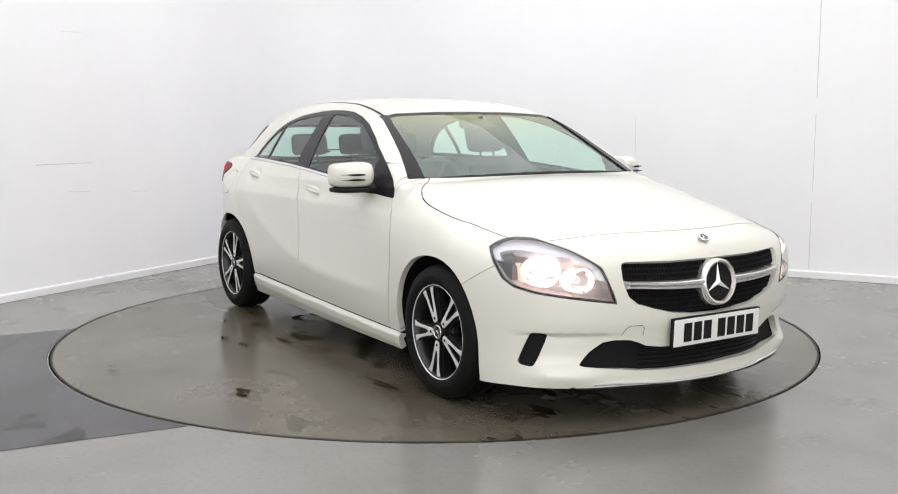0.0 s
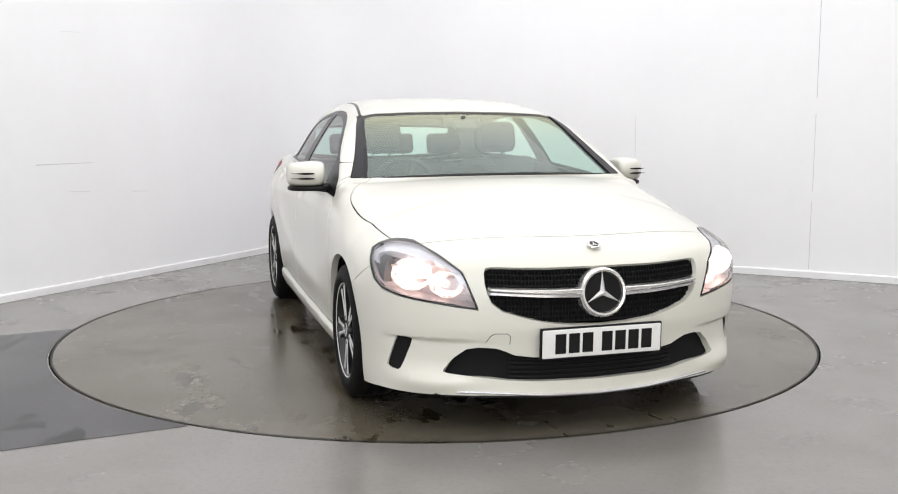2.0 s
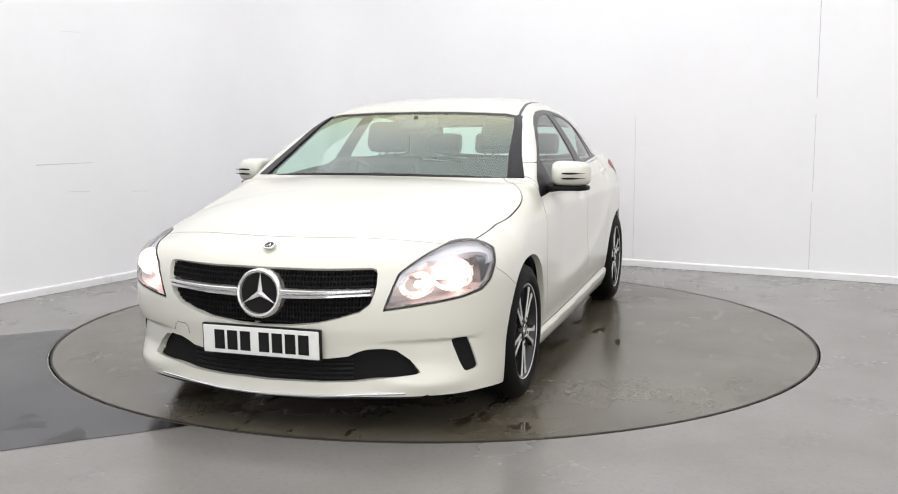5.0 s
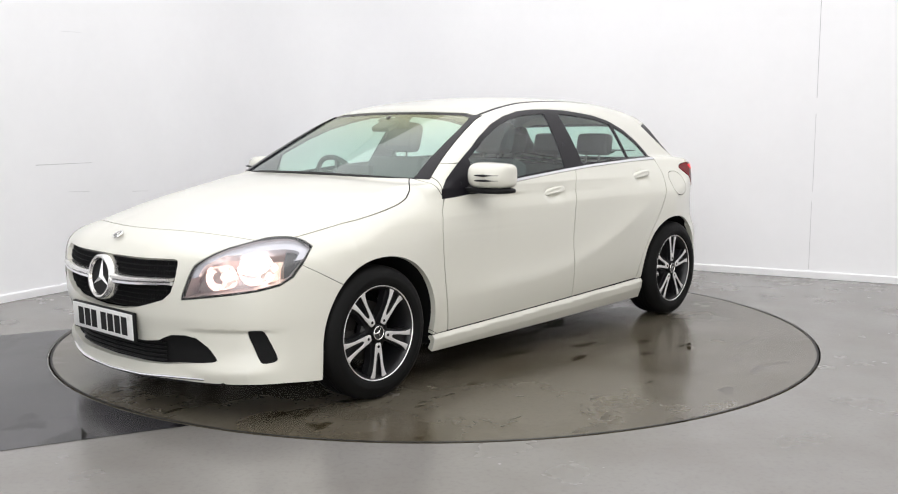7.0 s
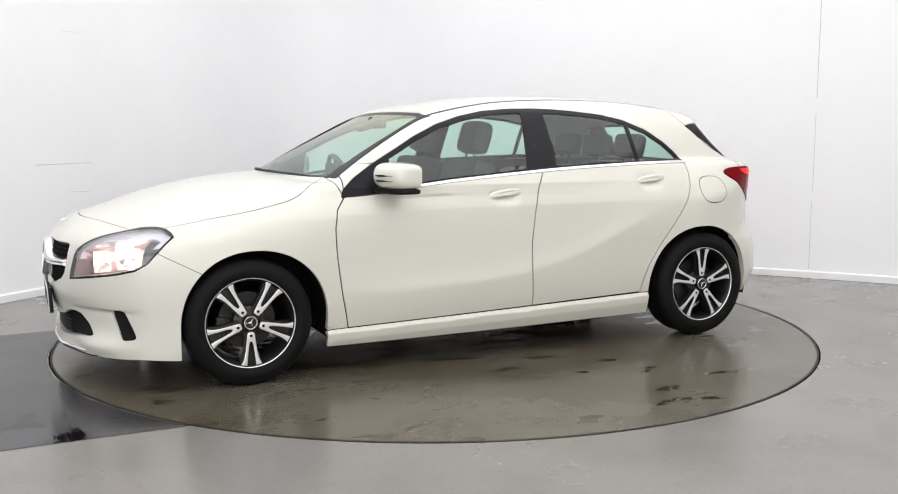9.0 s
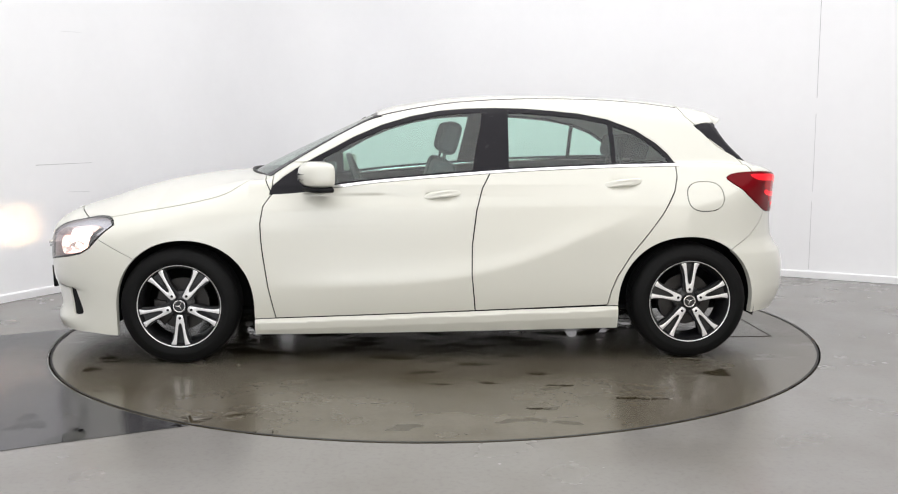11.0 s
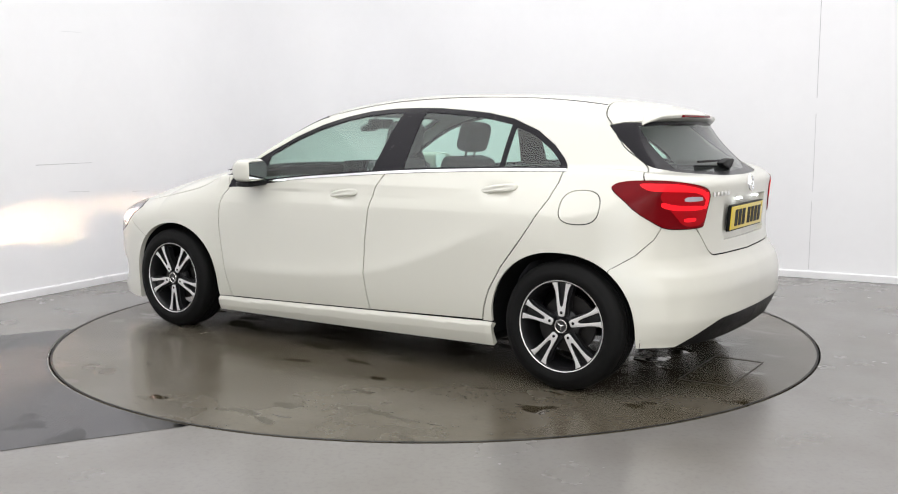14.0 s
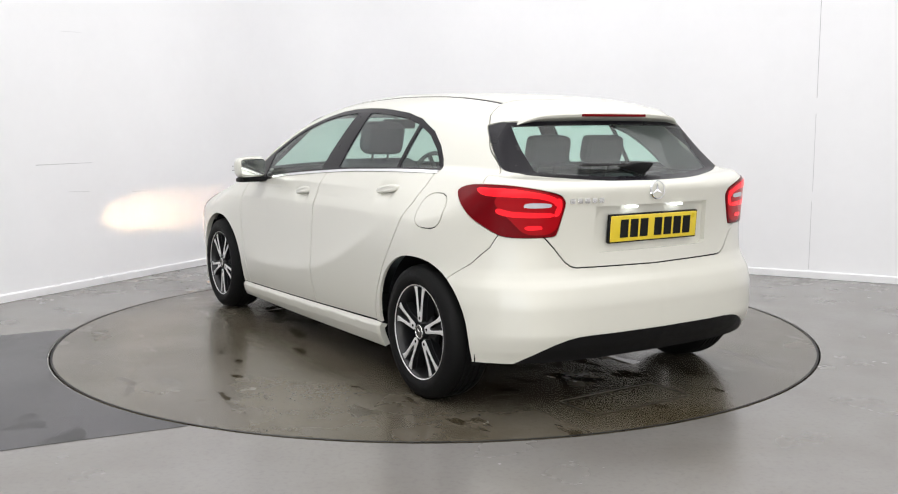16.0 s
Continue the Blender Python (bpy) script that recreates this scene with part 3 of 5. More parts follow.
PLATEY = material("yellow_number_plate", (0.80, 0.60, 0.03), 0.3, coat=0.4, spots=0.05, scale=20)
INK = material("black_lettering", (0.008, 0.008, 0.008), 0.5, spec=0.2)
MIRROR = material("mirror_glass", (0.85, 0.9, 0.88), 0.02, metal=1.0)
PLATELAMP = material("lit_plate_lamp", (1, 1, 1), 0.3, emit=((0.9, 0.95, 1.0), 5.0))

# ---- outlines of the panels, in side view (x, z), front or rear view (y, z) ----
chrome_low = pchip([0.90, 0.809, 0.641, 0.563, 0.28, 0.0, -0.179, -0.48, -0.8, -1.077, -1.35], [0.892, 0.896, 0.911, 0.923, 0.955, 0.977, 0.990, 1.008, 1.020, 1.027, 1.029])
DLO = [(0.882, 0.893), (0.868, 0.935), (0.809, 0.985), (0.755, 1.020), (0.697, 1.056), (0.618, 1.099), (0.539, 1.139), (0.444, 1.191), (0.287, 1.258), (0.132, 1.303), (-0.023, 1.332), (-0.178, 1.344), (-0.332, 1.347), (-0.486, 1.343), (-0.639, 1.331), (-0.793, 1.315), (-0.947, 1.284), (-1.101, 1.225), (-1.209, 1.154), (-1.272, 1.095), (-1.318, 1.029)]
DLO = DLO + [(x, float(chrome_low(x))) for x in (-1.2, -1.08, -0.9, -0.7, -0.48, -0.3, -0.1, 0.1, 0.3, 0.45, 0.563, 0.641, 0.74, 0.81)]
SCREEN = [(-0.1, 0.90), (0.76, 0.90), (0.745, 0.985), (0.685, 1.10), (0.620, 1.25), (0.588, 1.302), (0.50, 1.320), (0.25, 1.330), (-0.1, 1.333)]
HEADLAMP = [(0.638, 0.737), (0.668, 0.757), (0.70, 0.769), (0.74, 0.776), (0.79, 0.777), (0.86, 0.772), (0.95, 0.760), (1.05, 0.755), (1.25, 0.755), (1.26, 0.50), (1.195, 0.534), (1.054, 0.552), (0.864, 0.574), (0.77, 0.592), (0.715, 0.622), (0.668, 0.684)]
TAILLAMP = [(0.548, 0.966), (0.575, 0.985), (0.62, 0.996), (0.70, 1.001), (0.80, 0.997), (0.93, 0.978), (1.005, 0.955), (1.022, 0.925), (1.018, 0.90), (0.985, 0.785), (0.97, 0.777), (0.88, 0.775), (0.79, 0.778), (0.74, 0.790), (0.623, 0.86), (0.56, 0.935)]
GRILLE = [(-0.1, 0.702), (0.25, 0.7015), (0.444, 0.699), (0.463, 0.693), (0.470, 0.675), (0.470, 0.635), (0.462, 0.60), (0.445, 0.559), (0.405, 0.526), (0.33, 0.504), (0.245, 0.485), (0.12, 0.469), (-0.1, 0.463)]
INTAKE = [(-0.1, 0.335), (0.277, 0.338), (0.350, 0.346), (0.385, 0.362), (0.42, 0.374), (0.482, 0.377), (0.528, 0.368), (0.575, 0.328), (0.615, 0.275), (0.60, 0.268), (0.508, 0.257), (0.371, 0.240), (-0.1, 0.234)]
VENT = [(0.905, 0.408), (0.918, 0.397), (0.865, 0.272), (0.845, 0.262), (0.795, 0.268), (0.785, 0.282), (0.838, 0.397), (0.855, 0.408)]
VALANCE = [(-0.1, 0.356), (0.40, 0.356), (0.46, 0.353), (0.51, 0.344), (0.56, 0.326), (0.61, 0.300), (0.66, 0.268), (0.72, 0.225), (0.72, 0.1), (-0.1, 0.1)]
FRONT_DOOR = [(0.862, 1.06), (0.866, 0.895), (0.911, 0.835), (0.927, 0.744), (0.924, 0.65), (0.917, 0.575), (0.894, 0.405), (0.860, 0.236), (0.3, 0.252), (-0.204, 0.267), (-0.185, 0.468), (-0.187, 0.621), (-0.210, 0.803), (-0.243, 0.924), (-0.290, 1.008), (-0.30, 1.06)]
REAR_DOOR = [(-0.29, 1.06), (-0.286, 1.008), (-0.240, 0.924), (-0.207, 0.803), (-0.184, 0.621), (-0.182, 0.468), (-0.201, 0.267), (-0.5, 0.277), (-0.918, 0.291), (-0.936, 0.37), (-0.965, 0.447), (-1.039, 0.569), (-1.142, 0.70), (-1.20, 0.781), (-1.272, 0.901), (-1.297, 0.976), (-1.300, 1.03), (-1.295, 1.06)]
hood_seam = pchip([1.9, 1.73, 1.57, 1.40, 1.244, 1.16, 1.114, 1.08, 1.043, 0.95], [0.748, 0.776, 0.803, 0.830, 0.860, 0.880, 0.896, 0.912, 0.932, 0.972])
hood_side = pchip([0.88, 0.944, 1.0, 1.043, 1.09], [0.610, 0.665, 0.722, 0.762, 0.785])
roof_side = lambda x: np.interp(x, [-1.387, -0.93, -0.43, -0.12, 0.125, 0.34, 0.5], [0.425, 0.445, 0.485, 0.510, 0.545, 0.578, 0.60])
hatch_seam = pchip([0.9, 1.002, 1.058, 1.144, 1.258, 1.301, 1.358, 1.45], [-1.78, -1.715, -1.681, -1.555, -1.454, -1.411, -1.387, -1.36])
HATCH_LOW = [(-0.1, 0.633), (0.43, 0.641), (0.455, 0.648), (0.482, 0.668), (0.53, 0.73), (0.583, 0.79), (0.64, 0.9), (0.76, 0.99), (0.80, 1.06), (0.80, 1.2), (-0.1, 1.2)]
rear_black = pchip([1.0, 1.037, 1.06, 1.135, 1.25, 1.3], [-1.83, -1.765, -1.692, -1.581, -1.448, -1.40])
rear_glass_low = pchip([0, 0.2, 0.43, 0.58, 0.7], [1.004, 1.007, 1.021, 1.037, 1.06])


def oval(u, w, cu, cw, ru, rw, power=2.0):
    return ((np.abs((u - cu) / ru) ** power + np.abs((w - cw) / rw) ** power) ** (1 / power) - 1) * min(ru, rw)


def f_arch(v, x0):
    f = oval(v[:, 0], v[:, 2], x0, 0.300, 0.370, 0.360, 2.15)
    f = np.where(v[:, 2] < 0.30, np.abs(v[:, 0] - x0) - 0.370, f)
    return np.maximum(f, 0.45 - v[:, 1])


bottom_z = pchip([2.3, 2.2, 1.9, 1.70, 0.97, -0.97, -1.71, -1.8, -1.9, -2.05], [0.178, 0.178, 0.174, 0.160, 0.148, 0.163, 0.236, 0.240, 0.240, 0.240])
F = {
    "arch_front": lambda v: f_arch(v, 1.340),
    "arch_rear": lambda v: f_arch(v, -1.345),
    "under": lambda v: v[:, 2] - bottom_z(v[:, 0]),
    "dlo": lambda v: np.maximum(polygon(v[:, 0], v[:, 2], DLO), 0.4 - v[:, 1]),
    "screen": lambda v: np.maximum(polygon(v[:, 1], v[:, 2], SCREEN), np.maximum(0.22 - v[:, 0], v[:, 0] - (1.068 - 0.34 * v[:, 1] ** 2))),
    "rear_glass": lambda v: np.maximum.reduce([v[:, 0] - rear_black(v[:, 2]), rear_glass_low(v[:, 1]) - v[:, 2], v[:, 2] - np.minimum(1.272 - 0.03 * v[:, 1] ** 2, 1.25 - (v[:, 0] + 1.448) * 0.2)]),
    "head": lambda v: np.maximum.reduce([polygon((v[:, 0] - v[:, 1]) / math.sqrt(2), v[:, 2], HEADLAMP), 1.5 - v[:, 0], np.interp(v[:, 2], [0.50, 0.545, 0.63, 0.675, 0.736, 0.785, 0.83], [0.488, 0.497, 0.530, 0.547, 0.618, 0.683, 0.74]) - v[:, 1]]),
    "tail": lambda v: np.maximum(polygon((-v[:, 0] - v[:, 1]) / math.sqrt(2), v[:, 2], rounded(TAILLAMP, 1)), v[:, 0] + 1.3),
    "grille": lambda v: np.maximum(polygon(v[:, 1], v[:, 2], GRILLE), 1.5 - v[:, 0]),
    "intake": lambda v: np.maximum(polygon(v[:, 1], v[:, 2], INTAKE), 1.5 - v[:, 0]),
    "vent": lambda v: np.maximum(polygon((v[:, 0] - v[:, 1]) / math.sqrt(2), v[:, 2], rounded(VENT, 1)), 1.5 - v[:, 0]),
    "valance": lambda v: np.maximum(polygon(v[:, 1], v[:, 2], VALANCE), v[:, 0] + 1.5),
    "front_door": lambda v: np.maximum(polygon(v[:, 0], v[:, 2], FRONT_DOOR), 0.5 - v[:, 1]),
    "rear_door": lambda v: np.maximum(polygon(v[:, 0], v[:, 2], REAR_DOOR), 0.5 - v[:, 1]),
    "flap": lambda v: np.maximum(oval(v[:, 0], v[:, 2], -1.438, 0.872, 0.099, 0.077, 2.6), 0.4 - v[:, 1]),
    "hood": lambda v: np.maximum.reduce([np.where(v[:, 0] < 1.08, v[:, 1] - hood_side(np.clip(v[:, 0], 0.88, 1.09)), hood_seam(v[:, 0]) - v[:, 2]), (1.066 - 0.34 * v[:, 1] ** 2) - v[:, 0], v[:, 0] - (2.10 - 0.45 * v[:, 1] ** 2)]),
    "hatch": lambda v: np.where(v[:, 2] > 1.02, v[:, 0] - hatch_seam(v[:, 2]), np.maximum.reduce([polygon(v[:, 1], v[:, 2], HATCH_LOW), v[:, 0] + 1.5, np.where(v[:, 2] > 0.96, v[:, 0] - hatch_seam(v[:, 2]), -1)])),
    "plate_bay": lambda v: np.maximum(polygon(v[:, 1], v[:, 2], [(-0.1, 0.70), (0.31, 0.70), (0.335, 0.715), (0.335, 0.90), (-0.1, 0.90)]), v[:, 0] + 1.5),
    "sill": lambda v: np.maximum.reduce([v[:, 2] - np.interp(v[:, 0], [-0.97, 0.97], [0.287, 0.232]), np.abs(v[:, 0]) - 0.985, 0.4 - v[:, 1]]),
    "front_bumper": lambda v: np.minimum(1.604 + (v[:, 2] - 0.568) * 2.0, 1.80) - v[:, 0],
    "rear_bumper": lambda v: np.maximum(v[:, 0] - np.interp(v[:, 2], [0.2, 0.591, 0.661, 0.733, 0.79], [-1.55, -1.59, -1.70, -1.768, -1.795]), v[:, 2] - 0.82),
    "roof": lambda v: np.maximum.reduce([v[:, 1] - roof_side(v[:, 0]), 1.25 - v[:, 2]]),
    "fender": lambda v: np.maximum(np.interp(v[:, 2], [0.2, 0.236, 0.405, 0.575, 0.744, 0.835, 0.895, 0.96, 1.02], [0.855, 0.860, 0.894, 0.917, 0.927, 0.911, 0.868, 0.90, 0.935]) - v[:, 0], 0.3 - v[:, 1]),
}

v, t = shell(0.018)
for longest in (0.010, 0.005):
    v, t = refine(v, t, lambda p: (np.min([np.abs(f(p)) for f in F.values()], axis=0) < longest * 1.6) | ((longest > 0.008) & (p[:, 1] > 0.8) & (np.abs(p[:, 0]) < 1.1) & ((np.abs(sweep_z(p[:, 0]) - p[:, 2]) < 0.03) | (p[:, 2] < 0.31))), longest)


def tidy(v, t):
    """Keeps only the points that are used."""
    used, inv = np.unique(t, return_inverse=True)
    return v[used], inv.reshape(-1, 3)


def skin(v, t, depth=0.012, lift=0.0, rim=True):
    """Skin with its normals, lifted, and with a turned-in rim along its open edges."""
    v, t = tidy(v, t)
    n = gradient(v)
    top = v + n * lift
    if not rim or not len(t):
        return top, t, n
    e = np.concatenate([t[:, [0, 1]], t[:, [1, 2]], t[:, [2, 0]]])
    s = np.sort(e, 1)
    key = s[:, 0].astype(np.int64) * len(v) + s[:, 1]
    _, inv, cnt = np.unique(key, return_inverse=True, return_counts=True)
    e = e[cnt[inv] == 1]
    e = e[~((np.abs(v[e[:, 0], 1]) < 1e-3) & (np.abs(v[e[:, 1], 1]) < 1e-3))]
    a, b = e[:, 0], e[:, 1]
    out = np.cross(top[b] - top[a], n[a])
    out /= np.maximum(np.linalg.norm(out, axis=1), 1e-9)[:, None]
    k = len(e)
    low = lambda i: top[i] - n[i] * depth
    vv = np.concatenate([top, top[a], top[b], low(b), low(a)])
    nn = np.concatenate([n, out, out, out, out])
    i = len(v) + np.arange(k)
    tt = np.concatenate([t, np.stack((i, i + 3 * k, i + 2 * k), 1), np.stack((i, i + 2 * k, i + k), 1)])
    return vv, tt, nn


def emit(name, v, t, mat, parent, label="", mode="join", **kw):
    """A panel of both sides as one mesh, or one mesh a side. Returns the objects."""
    v, t, n = skin(v, t, **kw)
    mv, mt, mn = v * (1, -1, 1), t[:, ::-1], n * (1, -1, 1)
    if mode == "join":
        return [put(name, np.concatenate([v, mv]), np.concatenate([t, mt + len(v)]), mat, parent, label, np.concatenate([n, mn]))]
    return [put(name, v, t, mat, parent, label, n), put(name, mv, mt, mat, parent, label, mn)]


def take(key, gap=0.0032, f=None):
    """Cuts a panel out of what is left of the skin, with a gap round it."""
    global v, t
    f = f or F[key]
    v, ins, rest = cut(v, t, even(f, v) + gap)
    v, _, t = cut(v, rest, even(f, v) - gap)
    return ins


def even(f, p):
    """f near its outline as a distance along the skin, so that a gap is equally wide on flat and on steep skin."""
    d = f(p)
    k = np.abs(d) < 0.025
    if not k.any():
        return d
    q = p[k]
    n = gradient(q)
    a = np.cross(n, np.where(np.abs(n[:, 2:3]) < 0.8, (0.0, 0.0, 1.0), (1.0, 0.0, 0.0)))
    a /= np.linalg.norm(a, axis=1)[:, None]
    b = np.cross(n, a)
    e = 0.002
    g = np.hypot((f(q + a * e) - f(q - a * e)) / (2 * e), (f(q + b * e) - f(q - b * e)) / (2 * e))
    d = d.copy()
    d[k] = d[k] / np.clip(g, 0.15, 1.5)
    return d


def panel(name, key, gap=0.0032, **kw):
    p = take(key, gap)
    return emit(name, v, p, PAINT, car, **kw)


v, t, _ = cut(v, t, -F["under"](v))
for key in ("arch_front", "arch_rear"):
    v, _, t = cut(v, t, F[key](v))

# inner shell behind the panels: dark cabin trim, painted shade in the gaps
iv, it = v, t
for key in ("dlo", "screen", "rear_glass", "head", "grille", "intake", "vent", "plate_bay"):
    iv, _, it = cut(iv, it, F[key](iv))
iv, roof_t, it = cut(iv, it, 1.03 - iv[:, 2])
emit("inner_shell", iv, it, INNER, car, "inner shell, dark for cabin trim and for shade in the panel gaps", lift=-0.012, rim=False)
emit("headliner", iv, roof_t, LINER, car, "pale roof lining", lift=-0.022, rim=False)

# glazed parts
p = take("screen", 0.001)
side_edge = np.interp(v[:, 2], [0.90, 0.985, 1.10, 1.25, 1.302, 1.4], [0.76, 0.745, 0.685, 0.620, 0.588, 0.55])
v2, pane_t, rim_t = cut(v, p, np.maximum(F["screen"](v) + 0.012, v[:, 1] - side_edge + np.interp(v[:, 2], [0.95, 1.30], [0.082, 0.036])))
v2, trim_t, rim_t = cut(v2, rim_t, np.maximum(np.interp(v2[:, 2], [0.95, 1.1, 1.3], [0.070, 0.050, 0.026]) * -1 - (v2[:, 1] - np.interp(v2[:, 2], [0.90, 0.985, 1.10, 1.25, 1.302, 1.4], [0.76, 0.745, 0.685, 0.620, 0.588, 0.55])), 0.5 - v2[:, 1]))
emit("screen_trim", v2, trim_t, GLOSSBLACK, car, "black strip along the windscreen pillar", mode="each", lift=0.003, depth=0.012)
emit("windscreen_border", v2, rim_t, GLOSSBLACK, car, "black border of the windscreen", lift=-0.004)
windscreen = emit("windscreen", v2, pane_t, SCREENGLASS, car, "clear greenish windscreen", lift=-0.005, rim=False)[0]
p = take("rear_glass", 0.002)
v2, pane_t, rim_t = cut(v, p, np.maximum(F["rear_glass"](v) + 0.018, v[:, 1] - 0.52))
emit("rear_window_border", v2, rim_t, GLOSSBLACK, car, "gloss black rear window border", lift=-0.003)
rear_window = emit("rear_window", v2, pane_t, GLASS, car, "tinted rear window", lift=-0.004, rim=False)[0]
p = take("dlo", 0.001)
strip = lambda q: np.maximum(q[:, 2] - chrome_low(q[:, 0]) - 0.013, q[:, 0] - 0.60)
v2, chrome_t, p = cut(v, p, strip(v))
emit("window_trim", v2, chrome_t, CHROME, car, "chrome strip under the side windows", mode="each", lift=0.003)
panes = {
    "front_side_window": lambda q: np.maximum.reduce([polygon(q[:, 0], q[:, 2], DLO) + 0.024, strip(q) * -1 + 0.004, q[:, 0] - 0.60, (-0.188 - (q[:, 2] - 1.0) * 0.22) - q[:, 0]]),
    "rear_side_window": lambda q: np.maximum.reduce([polygon(q[:, 0], q[:, 2], DLO) + 0.024, strip(q) * -1 + 0.004, q[:, 0] + 0.386 + (q[:, 2] - 1.0) * 0.04, -0.95 - q[:, 0]]),
    "quarter_window": lambda q: np.maximum.reduce([polygon(q[:, 0], q[:, 2], DLO) + 0.024, strip(q) * -1 + 0.004, q[:, 0] + 0.974]),
}
glass_obs = [windscreen, rear_window]
for key, f in panes.items():
    v2, pane_t, p = cut(v2, p, f(v2))
    glass_obs += emit(key, v2, pane_t, GLASS, car, "tinted side window", mode="each", lift=-0.004, rim=False)
emit("window_frame", v2, p, GLOSSBLACK, car, "gloss black window frame and pillar", mode="each", lift=-0.001)
for ob in glass_obs:
    ob.visible_shadow = False

# lamps, grille, intakes
head_t = take("head", 0.002)
head_v = v
tail_t = take("tail", 0.002)
tail_v = v
grille_t = take("grille", 0.0)
grille_v = v
intake_t = take("intake", 0.0)
intake_v = v
vent_t = take("vent", 0.0)
vent_v = v
valance_t = take("valance", 0.001)
emit("rear_valance", v, valance_t, PLASTIC, car, "black plastic lower part of the rear bumper", lift=-0.006, depth=0.015)
emit("grille_back", grille_v, grille_t, INNER, car, "black grille backing", lift=-0.055, rim=False)
emit("intake_back", intake_v, intake_t, INNER, car, "black lower intake", lift=-0.035, rim=False)
emit("side_vent", vent_v, vent_t, INNER, car, "black plastic bumper vent", mode="each", lift=-0.009, rim=False)

# painted panels
panel("fuel_flap", "flap", 0.0026, mode="each", depth=0.01)
panel("front_door", "front_door", mode="each", depth=0.010)
panel("rear_door", "rear_door", mode="each", depth=0.010)
panel("bonnet", "hood", label="cream white bonnet", depth=0.010)
hatch_t = take("hatch")
hv, spoiler_t, hatch_t = cut(v, hatch_t, 1.20 - v[:, 2])
spoiler = emit("spoiler", hv, spoiler_t, PAINT, car, "cream white roof spoiler", depth=0.010)[0]
hv, bay_t, hatch_t = cut(hv, hatch_t, F["plate_bay"](hv))
emit("tailgate", hv, hatch_t, PAINT, car, "cream white tailgate", depth=0.028)
emit("plate_recess", hv, bay_t, PAINT, car, "recess for the number plate", lift=-0.024, rim=False)
panel("sill", "sill", 0.0028, mode="each", depth=0.03)
panel("front_bumper", "front_bumper", 0.002, label="cream white front bumper", depth=0.03)
panel("rear_bumper", "rear_bumper", 0.002, label="cream white rear bumper", depth=0.03)
panel("front_fender", "fender", 0.003, mode="each", depth=0.03)
strip_t = take("roof", 0.0, lambda q: np.maximum.reduce([np.abs(q[:, 1] - roof_side(q[:, 0])) - 0.0075, 1.25 - q[:, 2], -1.38 - q[:, 0]]))
emit("roof_strip", v, strip_t, GLOSSBLACK, car, "dark strip in the roof seam", mode="each", lift=-0.002, depth=0.006)
panel("roof", "roof", 0.0005, label="cream white roof panel", depth=0.01)
emit("body_frame", v, t, PAINT, car, "cream white pillars and rear quarters", depth=0.014)

